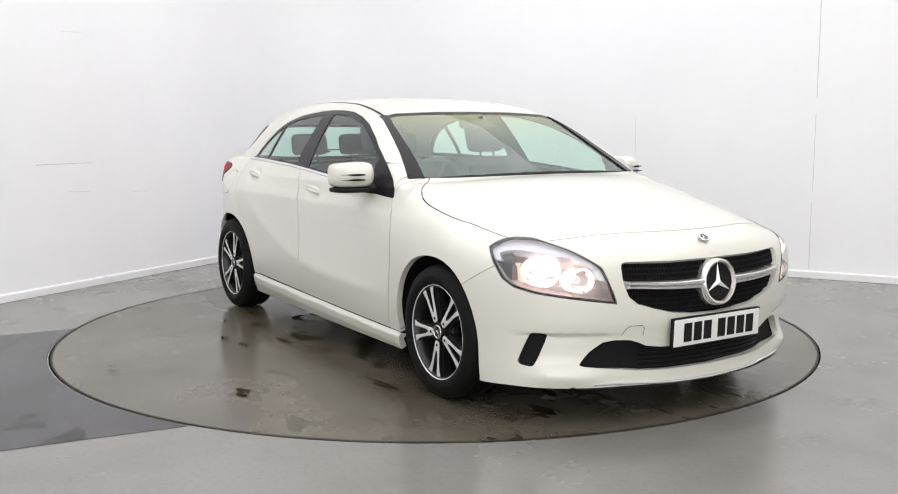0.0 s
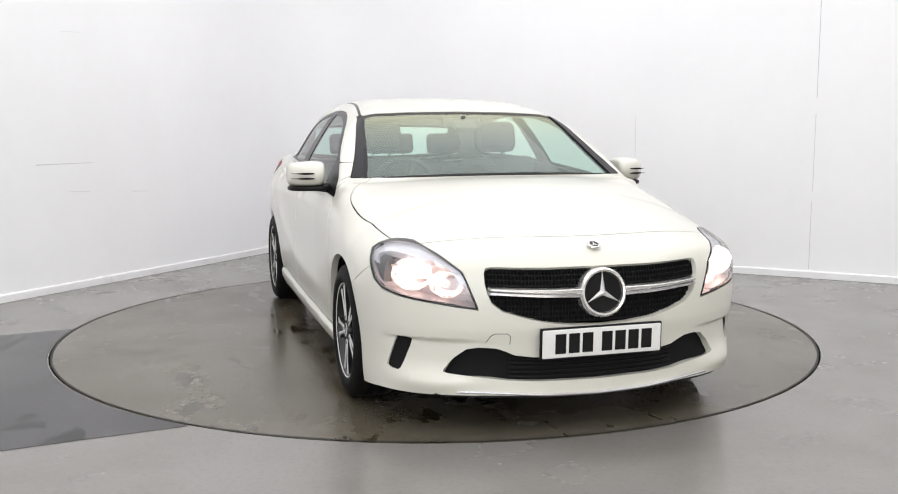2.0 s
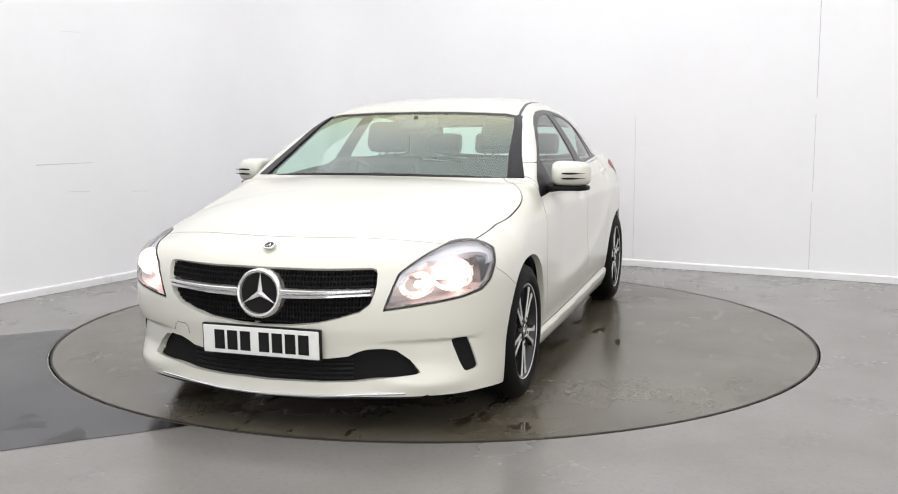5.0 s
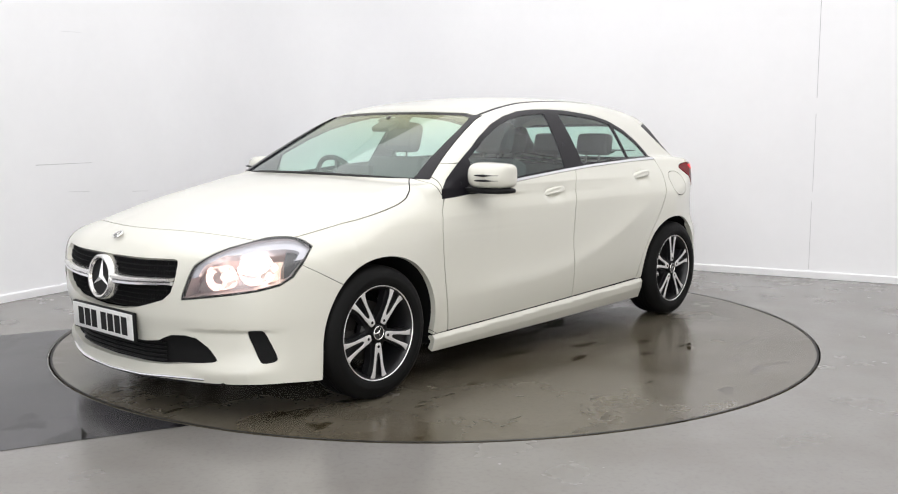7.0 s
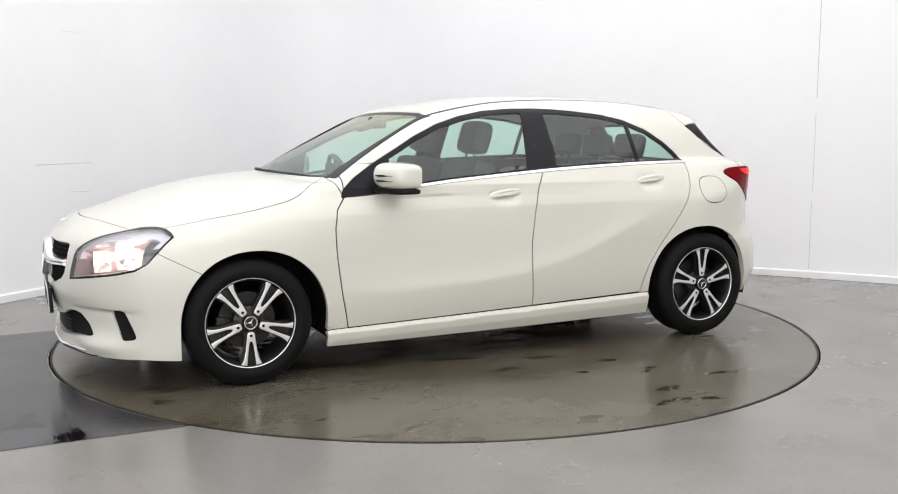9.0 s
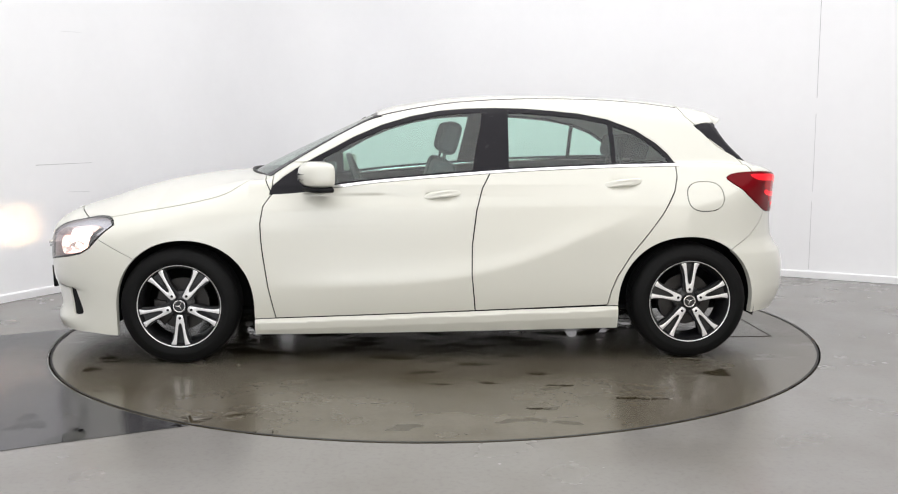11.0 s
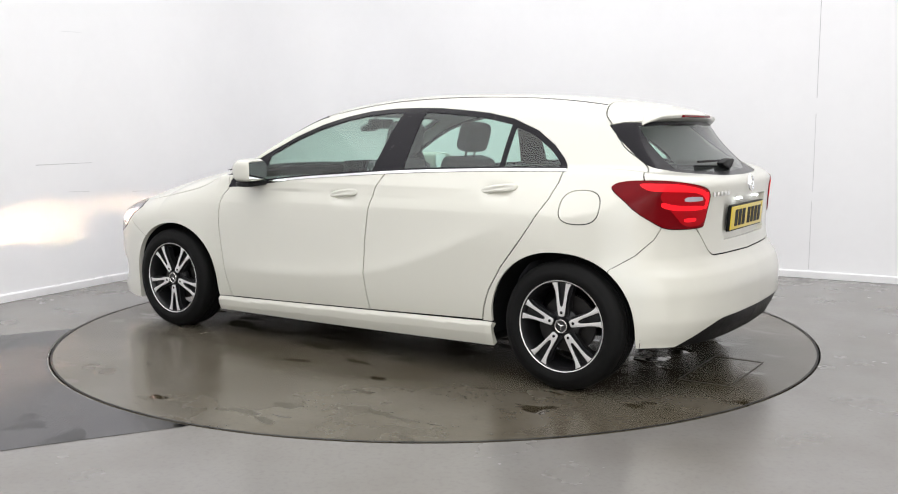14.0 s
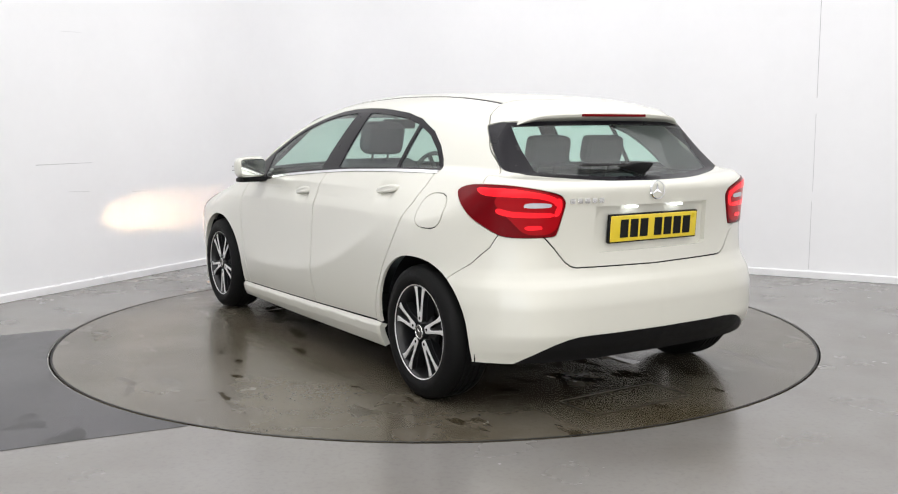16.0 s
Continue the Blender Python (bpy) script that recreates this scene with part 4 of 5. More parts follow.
# ---- wheels: tyre, alloy rim with five forked spokes, cap, brake ----
def wheel(m, turn, side):
    """A wheel whose outer face looks along +y, at the pose m; side -1 mirrors it."""
    flip = pose(0, 0, 0, 0, 0, 0 if side > 0 else 180)
    w = new("wheel")
    w.parent = car
    w.matrix_basis = m @ flip @ pose(0, 0, 0, 0, turn, 0)
    w["label"] = "alloy wheel with five forked spokes and a black tyre"
    R = 0.308
    bm = bmesh.new()
    prof = [(0.205, -0.095), (0.235, -0.108), (0.275, -0.106), (0.297, -0.092), (0.305, -0.075), (R, -0.055)]
    for y in (-0.042, -0.014, 0.014, 0.042):
        prof += [(R, y - 0.010), (R - 0.006, y - 0.008), (R - 0.006, y - 0.002), (R, y)]
    prof += [(R, 0.055), (0.305, 0.075), (0.297, 0.092), (0.275, 0.106), (0.262, 0.1075), (0.260, 0.109), (0.250, 0.109), (0.235, 0.108), (0.220, 0.100), (0.2135, 0.094)]
    spin(bm, prof, 72)
    part("tyre", bm, TYRE, w, sharp=40)
    bm = bmesh.new()
    spin(bm, [(0.2135, 0.094), (0.2190, 0.0978), (0.2170, 0.0998), (0.2135, 0.0968)], 72)
    part("rim_edge", bm, ALLOY, w, "bright machined rim edge", sharp=50)
    bm = bmesh.new()
    spin(bm, [(0.2135, 0.0968), (0.2065, 0.088), (0.196, 0.05), (0.190, -0.05), (0.205, -0.095)], 72)
    spin(bm, [(0.0, 0.062), (0.055, 0.062), (0.075, 0.050), (0.08, 0.03), (0.0, 0.03)], 40)
    for k in range(5):
        rot = pose(0, 0, 0, 0, 72 * k, 0)
        prism(bm, [(0.05, -0.03), (0.12, -0.030), (0.20, -0.055), (0.20, 0.055), (0.12, 0.030), (0.05, 0.03)], 0.03, 0.066, rot)
    arm = [(0.046, -0.010), (0.050, -0.0155), (0.06, -0.018), (0.10, -0.0235), (0.14, -0.0285), (0.17, -0.035), (0.19, -0.043), (0.2085, -0.056), (0.2125, -0.038), (0.213, -0.0225), (0.195, -0.0205), (0.16, -0.0165), (0.12, -0.0115), (0.098, -0.007), (0.090, 0.0)]
    arm = arm + [(r, -q) for r, q in reversed(arm[:-1])]
    for k in range(5):
        prism(bm, arm, 0.055, 0.086, pose(0, 0, 0, 0, 72 * k, 0))
    part("rim", bm, DARKALLOY, w, "dark grey inner rim", sharp=40)
    bm = bmesh.new()
    prism(bm, arm, 0.086, 0.0905, None, 0.002)
    first = part("spoke", bm, ALLOY, w, "machined alloy forked spoke", sharp=30)
    for k in range(1, 5):
        s = first.copy()
        scene.collection.objects.link(s)
        s.matrix_basis = pose(0, 0, 0, 0, 72 * k, 0)
    bm = bmesh.new()
    spin(bm, [(0.0, 0.0915), (0.007, 0.0915), (0.0075, 0.088)], 16, pose(0.064, 0, 0))
    first = part("wheel_bolt", bm, INNER, w, sharp=40)
    for k in range(1, 5):
        s = first.copy()
        scene.collection.objects.link(s)
        s.matrix_basis = pose(0, 0, 0, 0, 72 * k, 0)
    bm = bmesh.new()
    spin(bm, [(0.0, 0.092), (0.026, 0.092), (0.0275, 0.0945), (0.032, 0.0945), (0.0345, 0.091), (0.035, 0.06)], 40)
    cap = part("hub_cap", bm, DARKALLOY, w, "dark centre cap with a silver star", sharp=40)
    bm = bmesh.new()
    star(bm, 0.026, 0.092, 0.0950)
    spin(bm, [(0.027, 0.0942), (0.0285, 0.096), (0.031, 0.096), (0.0325, 0.0942)], 40)
    part("emblem", bm, SILVER, cap, "silver star emblem", sharp=20)
    bm = bmesh.new()
    spin(bm, [(0.07, 0.005), (0.138, 0.005), (0.138, -0.015), (0.07, -0.015)], 48)
    part("brake_disc", bm, STEEL, w, "worn steel brake disc", sharp=30)
    bm = bmesh.new()
    pts = [(r * math.cos(radians(a)), r * math.sin(radians(a))) for r, a in [(0.085, -30), (0.15, -30), (0.155, -10), (0.155, 10), (0.15, 30), (0.085, 30)]]
    prism(bm, pts, -0.03, 0.022, pose(0, 0, 0, 0, -turn, 0) @ pose(0, 0, 0, 0, 20, 0), 0.006)
    part("brake_caliper", bm, STEEL, w, "grey brake caliper", sharp=30)
    return w


def star(bm, r, lo, hi, m=None, thin=0.16):
    """Three-pointed star in the xz plane, ridged, its ridge at y = hi."""
    tmp = bmesh.new()
    c = tmp.verts.new((0, hi, 0))
    outer = []
    for k in range(3):
        a, b = radians(90 + 120 * k), radians(150 + 120 * k)
        outer.append(tmp.verts.new((r * math.cos(a), lo, r * math.sin(a))))
        outer.append(tmp.verts.new((r * thin * math.cos(b), lo, r * thin * math.sin(b))))
    for i in range(6):
        tmp.faces.new((c, outer[i], outer[(i + 1) % 6]))
    if m is not None:
        bmesh.ops.transform(tmp, matrix=m, verts=tmp.verts)
    absorb(bm, tmp)


for wx, wy, turn in ((1.3495, 1, 90.0), (-1.3495, 1, 54.0), (1.3495, -1, 80.0), (-1.3495, -1, 40.0)):
    wheel(pose(wx, 0.779 * wy, 0.3075), turn, wy)

# wheel housings
for wx in (1.340, -1.345):
    for sy in (1, -1):
        bm = bmesh.new()
        prof = [(0.390, 0.825 if wx > 0 else 0.815), (0.390, 0.50), (0.05, 0.50)]
        spin(bm, [(r, y * sy) for r, y in prof], 40, pose(wx, 0, 0.30), -12, 192)
        part("wheel_housing", bm, INNER, car, "black wheel arch lining", sharp=40)
bm = bmesh.new()
box(bm, (-1.75, -0.56, 0.22), (2.05, 0.60, 0.25), 0.01)
part("underbody", bm, INNER, car, "dark underbody")
bm = bmesh.new()
box(bm, (-0.94, -0.80, 0.17), (0.94, 0.80, 0.21), 0.01)
part("floor_pan", bm, INNER, car, "dark floor pan")

# ---- spoiler lip over the rear window, with the high brake light ----
bm = bmesh.new()
rows = []
for i in range(41):
    y = -0.50 + 1.0 * i / 40
    k = abs(y) / 0.50
    drop, back = 0.075 * y * y + 0.05 * y ** 4, 0.26 * y * y
    end = max(0.0, k - 0.86) / 0.14
    zs = np.linspace(1.2, 1.4, 801)
    top = float(zs[np.ravel(body(np.stack([zs * 0 - 1.555 + back, zs * 0 + abs(y), zs], 1))) < 0].max())
    drop = float(roof_z(-1.555 + back)) - top
    rows.append([bm.verts.new(p) for p in ((-1.555 + back, y, float(roof_z(-1.555 + back)) - drop - 0.003), (-1.60 + back, y, float(roof_z(-1.60 + back)) - drop + 0.0035 - 0.006 * end), (-1.645 + back, y, 1.3175 - 0.9 * drop - 0.008 * end), (-1.682 + back + 0.035 * end, y, 1.3035 - 0.8 * drop - 0.006 * end), (-1.684 + back + 0.037 * end, y, 1.2985 - 0.8 * drop - 0.006 * end), (-1.678 + back + 0.035 * end, y, 1.287 - 0.7 * drop), (-1.640 + back, y, 1.2715 - 0.5 * drop), (-1.60 + back, y, 1.270 - 0.5 * drop))])
for a, b in zip(rows, rows[1:]):
    for j in range(8):
        bm.faces.new((a[j], a[(j + 1) % 8], b[(j + 1) % 8], b[j]))
bm.faces.new(rows[0])
bm.faces.new(rows[-1][::-1])
part("spoiler_lip", bm, PAINT, car, "cream white spoiler edge", sharp=40)
bm = bmesh.new()
box(bm, (-1.6875, -0.19, 1.287), (-1.640, 0.19, 1.2995), 0.004)
part("brake_light", bm, REDLENS, spoiler, "dark red high brake light")

# ---- front: grille, star, plate, lip ----
def nose(y, z, back=0.0):
    return Vector((float(nose_x(z) - nose_g(abs(y))) - back, y, z))


def grille_half(z):
    """Half width of the grille opening at a height."""
    ys = np.linspace(0, 0.5, 400)
    inside = polygon(ys, np.full(400, z), GRILLE) < 0
    return float(ys[inside].max()) if inside.any() else 0.0


grille = new("grille")
grille.parent = car
grille["label"] = "black mesh grille with a bright bar and a silver star"
for k in range(11):
    z = 0.482 + 0.0205 * k
    if 0.585 < z < 0.622:
        continue
    half = grille_half(z) - 0.004
    bm = bmesh.new()
    tube(bm, [nose(-half + 2 * half * i / 40, z, 0.030) for i in range(41)], 0.0042, 6)
    part("slat", bm, PLASTIC, grille)
bm = bmesh.new()
for k in range(10):
    z = 0.4925 + 0.0205 * k
    if 0.585 < z < 0.622:
        continue
    half = grille_half(z) - 0.008
    m = int(half / 0.0135)
    for i in range(-m, m + 1):
        p = nose(i * 0.0135, z, 0.026)
        box(bm, p - Vector((0.010, 0.0022, 0.0095)), p + Vector((0.004, 0.0022, 0.0095)))
tagged(part("grille_mesh", bm, INNER, grille, "fine black mesh of small pins", sharp=0), kind="stuff")
for sy in (1, -1):
    for z_in, z_out, h_in, h_out, mat, label, fwd in ((0.608, 0.613, 0.0105, 0.0065, SILVER, "silver upper blade", 0.012), (0.588, 0.597, 0.0095, 0.007, CHROME, "chrome lower blade", 0.006)):
        bm = bmesh.new()
        ring = []
        for i in range(21):
            f = i / 20
            y = 0.085 + (0.452 - 0.085) * f
            z, h = z_in + (z_out - z_in) * f, h_in + (h_out - h_in) * f
            p = nose(y, z, -0.002) + Vector((fwd, 0, 0))
            p.y *= sy
            ring.append([bm.verts.new(p + Vector(d)) for d in ((0, 0, -h), (0.006, 0, -h * 0.5), (0.006, 0, h * 0.6), (0, 0, h), (-0.04, 0, h), (-0.04, 0, -h))])
        for a, b in zip(ring, ring[1:]):
            for j in range(6):
                bm.faces.new((a[j], a[(j + 1) % 6], b[(j + 1) % 6], b[j]))
        bm.faces.new(ring[0])
        bm.faces.new(ring[-1])
        part("blade", bm, mat, grille, label, sharp=40)
FACE = pose(2.285, 0, 0.598, 0, -6, 0) @ pose(0, 0, 0, 0, 0, -90)
bm = bmesh.new()
spin(bm, [(0.080, 0.000), (0.084, 0.012), (0.092, 0.014), (0.099, 0.008), (0.101, -0.02), (0.101, -0.06)], 64, FACE)
part("emblem_ring", bm, SILVER, grille, "silver ring of the emblem", sharp=50)
bm = bmesh.new()
spin(bm, [(0.0, -0.004), (0.082, -0.004)], 64, FACE)
part("emblem_disc", bm, PLASTIC, grille, "black emblem disc", sharp=50)
bm = bmesh.new()
star(bm, 0.082, -0.003, 0.012, FACE, 0.155)
part("emblem_star", bm, ALLOY, grille, "silver three-pointed star", sharp=15)
bm = bmesh.new()
HF = pose(2.188, 0, 0.7795, 0, -62, 0) @ pose(0, 0, 0, 0, 0, -90)
spin(bm, [(0.0, 0.003), (0.019, 0.003)], 32, HF)
badge = part("bonnet_badge", bm, DARKALLOY, car, "small round silver badge on the bonnet", sharp=40)
bm = bmesh.new()
spin(bm, [(0.019, 0.001), (0.020, 0.005), (0.026, 0.005), (0.028, 0.0)], 32, HF)
star(bm, 0.019, 0.003, 0.006, HF, 0.2)
part("badge_ring", bm, SILVER, badge, "silver ring", sharp=30)


def number_plate(name, m, mat, label, rim):
    """A plate 0.52 m wide that looks along +y in its own space, with plain bars for its writing."""
    bm = bmesh.new()
    box(bm, (-0.26, -0.012, -0.0575), (0.26, 0.0, 0.0575), 0.006)
    plate = part(name, bm, mat, car, label)
    plate.matrix_basis = m
    bm = bmesh.new()
    box(bm, (-0.266, -0.022, -0.0635), (0.266, -0.004, 0.0635), 0.006)
    part("plate_holder", bm, rim, plate, "black plate holder")
    x = -0.217
    for i in range(7):
        bm = bmesh.new()
        box(bm, (x, 0.0, -0.040), (x + 0.046, 0.0012, 0.040))
        part("plate_bar", bm, INK, plate, "plain black bar")
        x += 0.0585 + (0.026 if i == 3 else 0)
    return plate


number_plate("front_number_plate", pose(2.293, 0, 0.400, 0, 2, 0) @ pose(0, 0, 0, 0, 0, -90), PLATEW, "white front number plate in a black holder", PLASTIC)
number_plate("rear_number_plate", pose(-1.960, 0, 0.798, 0, -4, 0) @ pose(0, 0, 0, 0, 0, 90), PLATEY, "yellow rear number plate in a black holder", PLASTIC)

# bars in the lower intake
for k in range(5):
    z = 0.252 + 0.019 * k
    bm = bmesh.new()
    tube(bm, [nose(-0.36 + 0.72 * i / 30, z, 0.024) for i in range(31)], 0.0045, 6)
    part("intake_bar", bm, PLASTIC, car)
# bright strip on the front lip
bm = bmesh.new()
tube(bm, [nose(-0.56 + 1.12 * i / 40, 0.185 - 0.006 * math.cos(math.pi * (i / 20 - 1)) , -0.004) for i in range(41)], 0.0065, 8)
part("lip_trim", bm, CHROME, car, "thin chrome strip on the front lip")
# black edge under the bumper, and the square cover of the towing eye
bm = bmesh.new()
tube(bm, [nose(-0.62 + 1.24 * i / 60, 0.174, 0.004) for i in range(61)], 0.006, 8)
part("lip_edge", bm, PLASTIC, car, "black lower edge of the front bumper")
bm = bmesh.new()
tube(bm, [nose(y, z, -0.0002) for y, z in ((-0.37, 0.392), (-0.37, 0.425), (-0.382, 0.436), (-0.43, 0.436), (-0.445, 0.425), (-0.46, 0.398))], 0.0014, 5)
part("tow_cover_seam", bm, LAMPTIP, car, "fine seam of the towing eye cover")
# ---- headlights ----
lamps = emit("headlight", head_v, head_t, LENS, car, "clear headlight, lit", mode="each", lift=0.002, rim=False)
v2, tip_t, _ = cut(head_v, head_t, (head_v[:, 0] - head_v[:, 1]) / math.sqrt(2) - 0.745)
tips = emit("lamp_tip", v2, tip_t, LAMPTIP, car, "dark grey rear end of the lamp housing", mode="each", lift=-0.030, depth=0.04)
inner = emit("bezel", head_v, head_t, BEZEL, car, "grey lamp housing", mode="each", lift=-0.115, rim=False)
v2, edge_t, _ = cut(head_v, head_t, -(F["head"](head_v) + 0.0075))
edge = emit("lamp_seal", v2, edge_t, INNER, car, "dark seal round the lamp", mode="each", lift=0.001, depth=0.02)
walls = emit("lamp_wall", v2, edge_t, BEZEL, car, "lamp side wall", mode="each", lift=-0.004, depth=0.115)
for lens, others in zip(lamps, zip(inner, edge, walls, tips)):
    lens.visible_shadow = False
    for ob in others:
        ob.parent = lens
for sy, lens in ((1, lamps[0]), (-1, lamps[1])):
    for cx, cy, cz, r in ((1.975, 0.700, 0.648, 0.062), (2.075, 0.580, 0.615, 0.050)):
        m = pose(cx, cy * sy, cz, 0, 4, -90) @ Matrix.Diagonal((1.16, 1.0, 0.92, 1.0))
        bm = bmesh.new()
        spin(bm, [(0.012, -0.075), (r * 0.55, -0.06), (r * 0.85, -0.035), (r, 0.0), (r + 0.004, 0.0), (r + 0.004, -0.075)], 40, m)
        if r < 0.055:
            spin(bm, [(0.0, -0.040), (0.014, -0.044), (0.018, -0.058), (0.012, -0.075)], 24, m)
        part("reflector", bm, GLOWBOWL if r > 0.055 else GLOWDIM, lens, "lamp reflector with a glow of its own", sharp=40)
    # dipped beam: a bulb deep in a flat box added to narrow it
    m = pose(1.998, 0.700 * sy, 0.648, 0, 5.5, 0)
    bm = bmesh.new()
    for lo, hi in (((-0.13, -0.054, 0.012), (0, 0.054, 0.014)), ((-0.13, -0.054, -0.014), (0, 0.054, -0.012)), ((-0.13, 0.053, -0.012), (0, 0.055, 0.012)), ((-0.13, -0.055, -0.012), (0, -0.053, 0.012)), ((-0.134, -0.054, -0.014), (-0.13, 0.054, 0.014))):
        box(bm, lo, hi, 0, m)
    part("lamp_shade", bm, GLOWBOWL, lens, "flat box added to narrow the beam, with a glow of its own", sharp=30)
    bm = bmesh.new()
    box(bm, (-0.125, -0.034, -0.0065), (-0.115, 0.034, 0.0065), 0.002, m)
    part("bulb", bm, BULB, lens, "lit bulb", sharp=30)
    # wing of the bowl, its bulb light painted in as emission
    m = pose(1.868, 0.742 * sy, 0.640, 0, 0, -28 * sy)
    bm = bmesh.new()
    box(bm, (-0.038, -0.002, -0.044), (0.055, 0.002, 0.036), 0.0015, m)
    part("reflector_wing", bm, GLOWWING, lens, "flat side of the reflector, given its own warm glow", sharp=30)
# running light guide along the upper edge
upper = lambda q: np.maximum(-0.036 - F["head"](q), 0.700 - 0.15 * ((q[:, 0] - q[:, 1]) / math.sqrt(2) - 0.64) - q[:, 2])
v2, guide_t, _ = cut(head_v, head_t, upper(head_v))
for ob, lens in zip(emit("light_guide", v2, guide_t, GUIDE, car, "pale silver running light guide", mode="each", lift=-0.014, depth=0.03), lamps):
    ob.parent = lens

# ---- tail lights ----
tails = emit("tail_light", tail_v, tail_t, REDLENS, car, "red tail light, lit", mode="each", lift=0.004, depth=0.02)
def band(f):
    vv, ins, _ = cut(tail_v, tail_t, f(tail_v))
    return vv, ins


def tail_uv(q):
    return (-q[:, 0] - q[:, 1]) / math.sqrt(2), q[:, 2]


GLOWS = [[(0.64, 0.985), (0.80, 0.984), (0.93, 0.964), (0.985, 0.945), (0.995, 0.915), (0.985, 0.905), (0.965, 0.930), (0.90, 0.945), (0.78, 0.950), (0.68, 0.952)],
         [(0.985, 0.945), (1.004, 0.938), (1.006, 0.905), (0.994, 0.868), (0.972, 0.862), (0.976, 0.880), (0.986, 0.905)],
         [(0.855, 0.826), (0.925, 0.828), (0.930, 0.810), (0.860, 0.808)],
         [(0.74, 0.905), (0.80, 0.888), (0.90, 0.882), (0.975, 0.880), (0.972, 0.862), (0.90, 0.860), (0.80, 0.864), (0.735, 0.880)]]
vv, tt = band(lambda q: np.maximum(polygon(*tail_uv(q), rounded([(0.80, 0.992), (0.93, 0.970), (1.010, 0.945), (1.010, 0.90), (0.978, 0.790), (0.86, 0.786), (0.79, 0.86), (0.72, 0.93)], 2)), q[:, 0] + 1.3))
for ob, parent in zip(emit("lit_lens", vv, tt, LITRED, car, "softly lit part of the red lens", mode="each", lift=0.0052, depth=0.003), tails):
    ob.parent = parent
for pts in GLOWS:
    vv, tt = band(lambda q: np.maximum(polygon(*tail_uv(q), rounded(pts)), q[:, 0] + 1.3))
    for ob, parent in zip(emit("light_band", vv, tt, REDGLOW, car, "glowing red band", mode="each", lift=0.0065, depth=0.004), tails):
        ob.parent = parent
vv, tt = band(lambda q: np.maximum(polygon(*tail_uv(q), rounded([(0.86, 0.925), (0.965, 0.922), (0.965, 0.902), (0.85, 0.902)])), q[:, 0] + 1.3))
for ob, parent in zip(emit("reverse_light", vv, tt, GUIDE, car, "clear reversing light", mode="each", lift=0.0068, depth=0.004), tails):
    ob.parent = parent

# ---- rear star, badge, plate lamps, wiper ----
RF = pose(-1.9695, 0, 0.962, 0, 5, 0) @ pose(0, 0, 0, 0, 0, 90)
bm = bmesh.new()
spin(bm, [(0.036, 0.0), (0.037, 0.006), (0.041, 0.006), (0.043, 0.0)], 40, RF)
star(bm, 0.037, 0.0, 0.008, RF, 0.16)
part("rear_star", bm, CHROME, car, "silver star emblem on the tailgate", sharp=25)
for k in range(5):
    bm = bmesh.new()
    y = 0.455 - 0.036 * k
    box(bm, (-0.0, y - 0.013, 0.917), (0.003, y + 0.013, 0.938), 0.001, pose(-1.9720 + float(tail_g(y)), 0, 0))
    part("badge_bar", bm, SILVER, car, "small silver badge bar")
for y in (0.135, -0.135):
    bm = bmesh.new()
    box(bm, (-1.962, y - 0.03, 0.888), (-1.945, y + 0.03, 0.897), 0.003)
    part("plate_lamp", bm, PLATELAMP, car, "lit number plate lamp")
wiper = new("rear_wiper")
wiper.parent = car
wiper["label"] = "black rear wiper"
hx = lambda y, z: float(hatch_x(z)) + 0.30 * y * y
bm = bmesh.new()
prism(bm, rounded([(0.11, 1.052), (0.02, 1.072), (-0.085, 1.068), (-0.065, 1.045), (-0.035, 1.022), (0.0, 1.020), (0.09, 1.040)]), -0.02, 0.015, pose(-1.845, 0, 0, 0, 0, 90) @ pose(0, 0, 0.010, 0, 0, 0), 0.004)
part("wiper_arm", bm, PLASTIC, wiper, sharp=40)
bm = bmesh.new()
tube(bm, [(hx(y, 1.072) - 0.022, y, 1.072) for y in np.linspace(0.06, 0.30, 12)], 0.006, 6)
part("wiper_blade", bm, BLACK, wiper)

# front wipers in the cowl
for y0, y1 in ((0.62, -0.02), (0.02, -0.60)):
    bm = bmesh.new()
    tube(bm, [(1.072 - 0.36 * y * y, y, 1.004 - 0.05 * y * y) for y in np.linspace(y0, y1, 14)], 0.008, 6)
    part("front_wiper", bm, BLACK, car, "black windscreen wiper")
bm = bmesh.new()
rows = []
for i in range(31):
    y = -0.70 + 1.4 * i / 30
    rows.append([bm.verts.new((1.085 - 0.34 * y * y + d, y, 0.975 - 0.05 * y * y + h)) for d, h in ((0.02, -0.01), (-0.01, 0.003), (-0.06, 0.012))])
for a, b in zip(rows, rows[1:]):
    for j in range(2):
        bm.faces.new((a[j], a[j + 1], b[j + 1], b[j]))
part("cowl", bm, PLASTIC, car, "black plastic cowl under the windscreen")

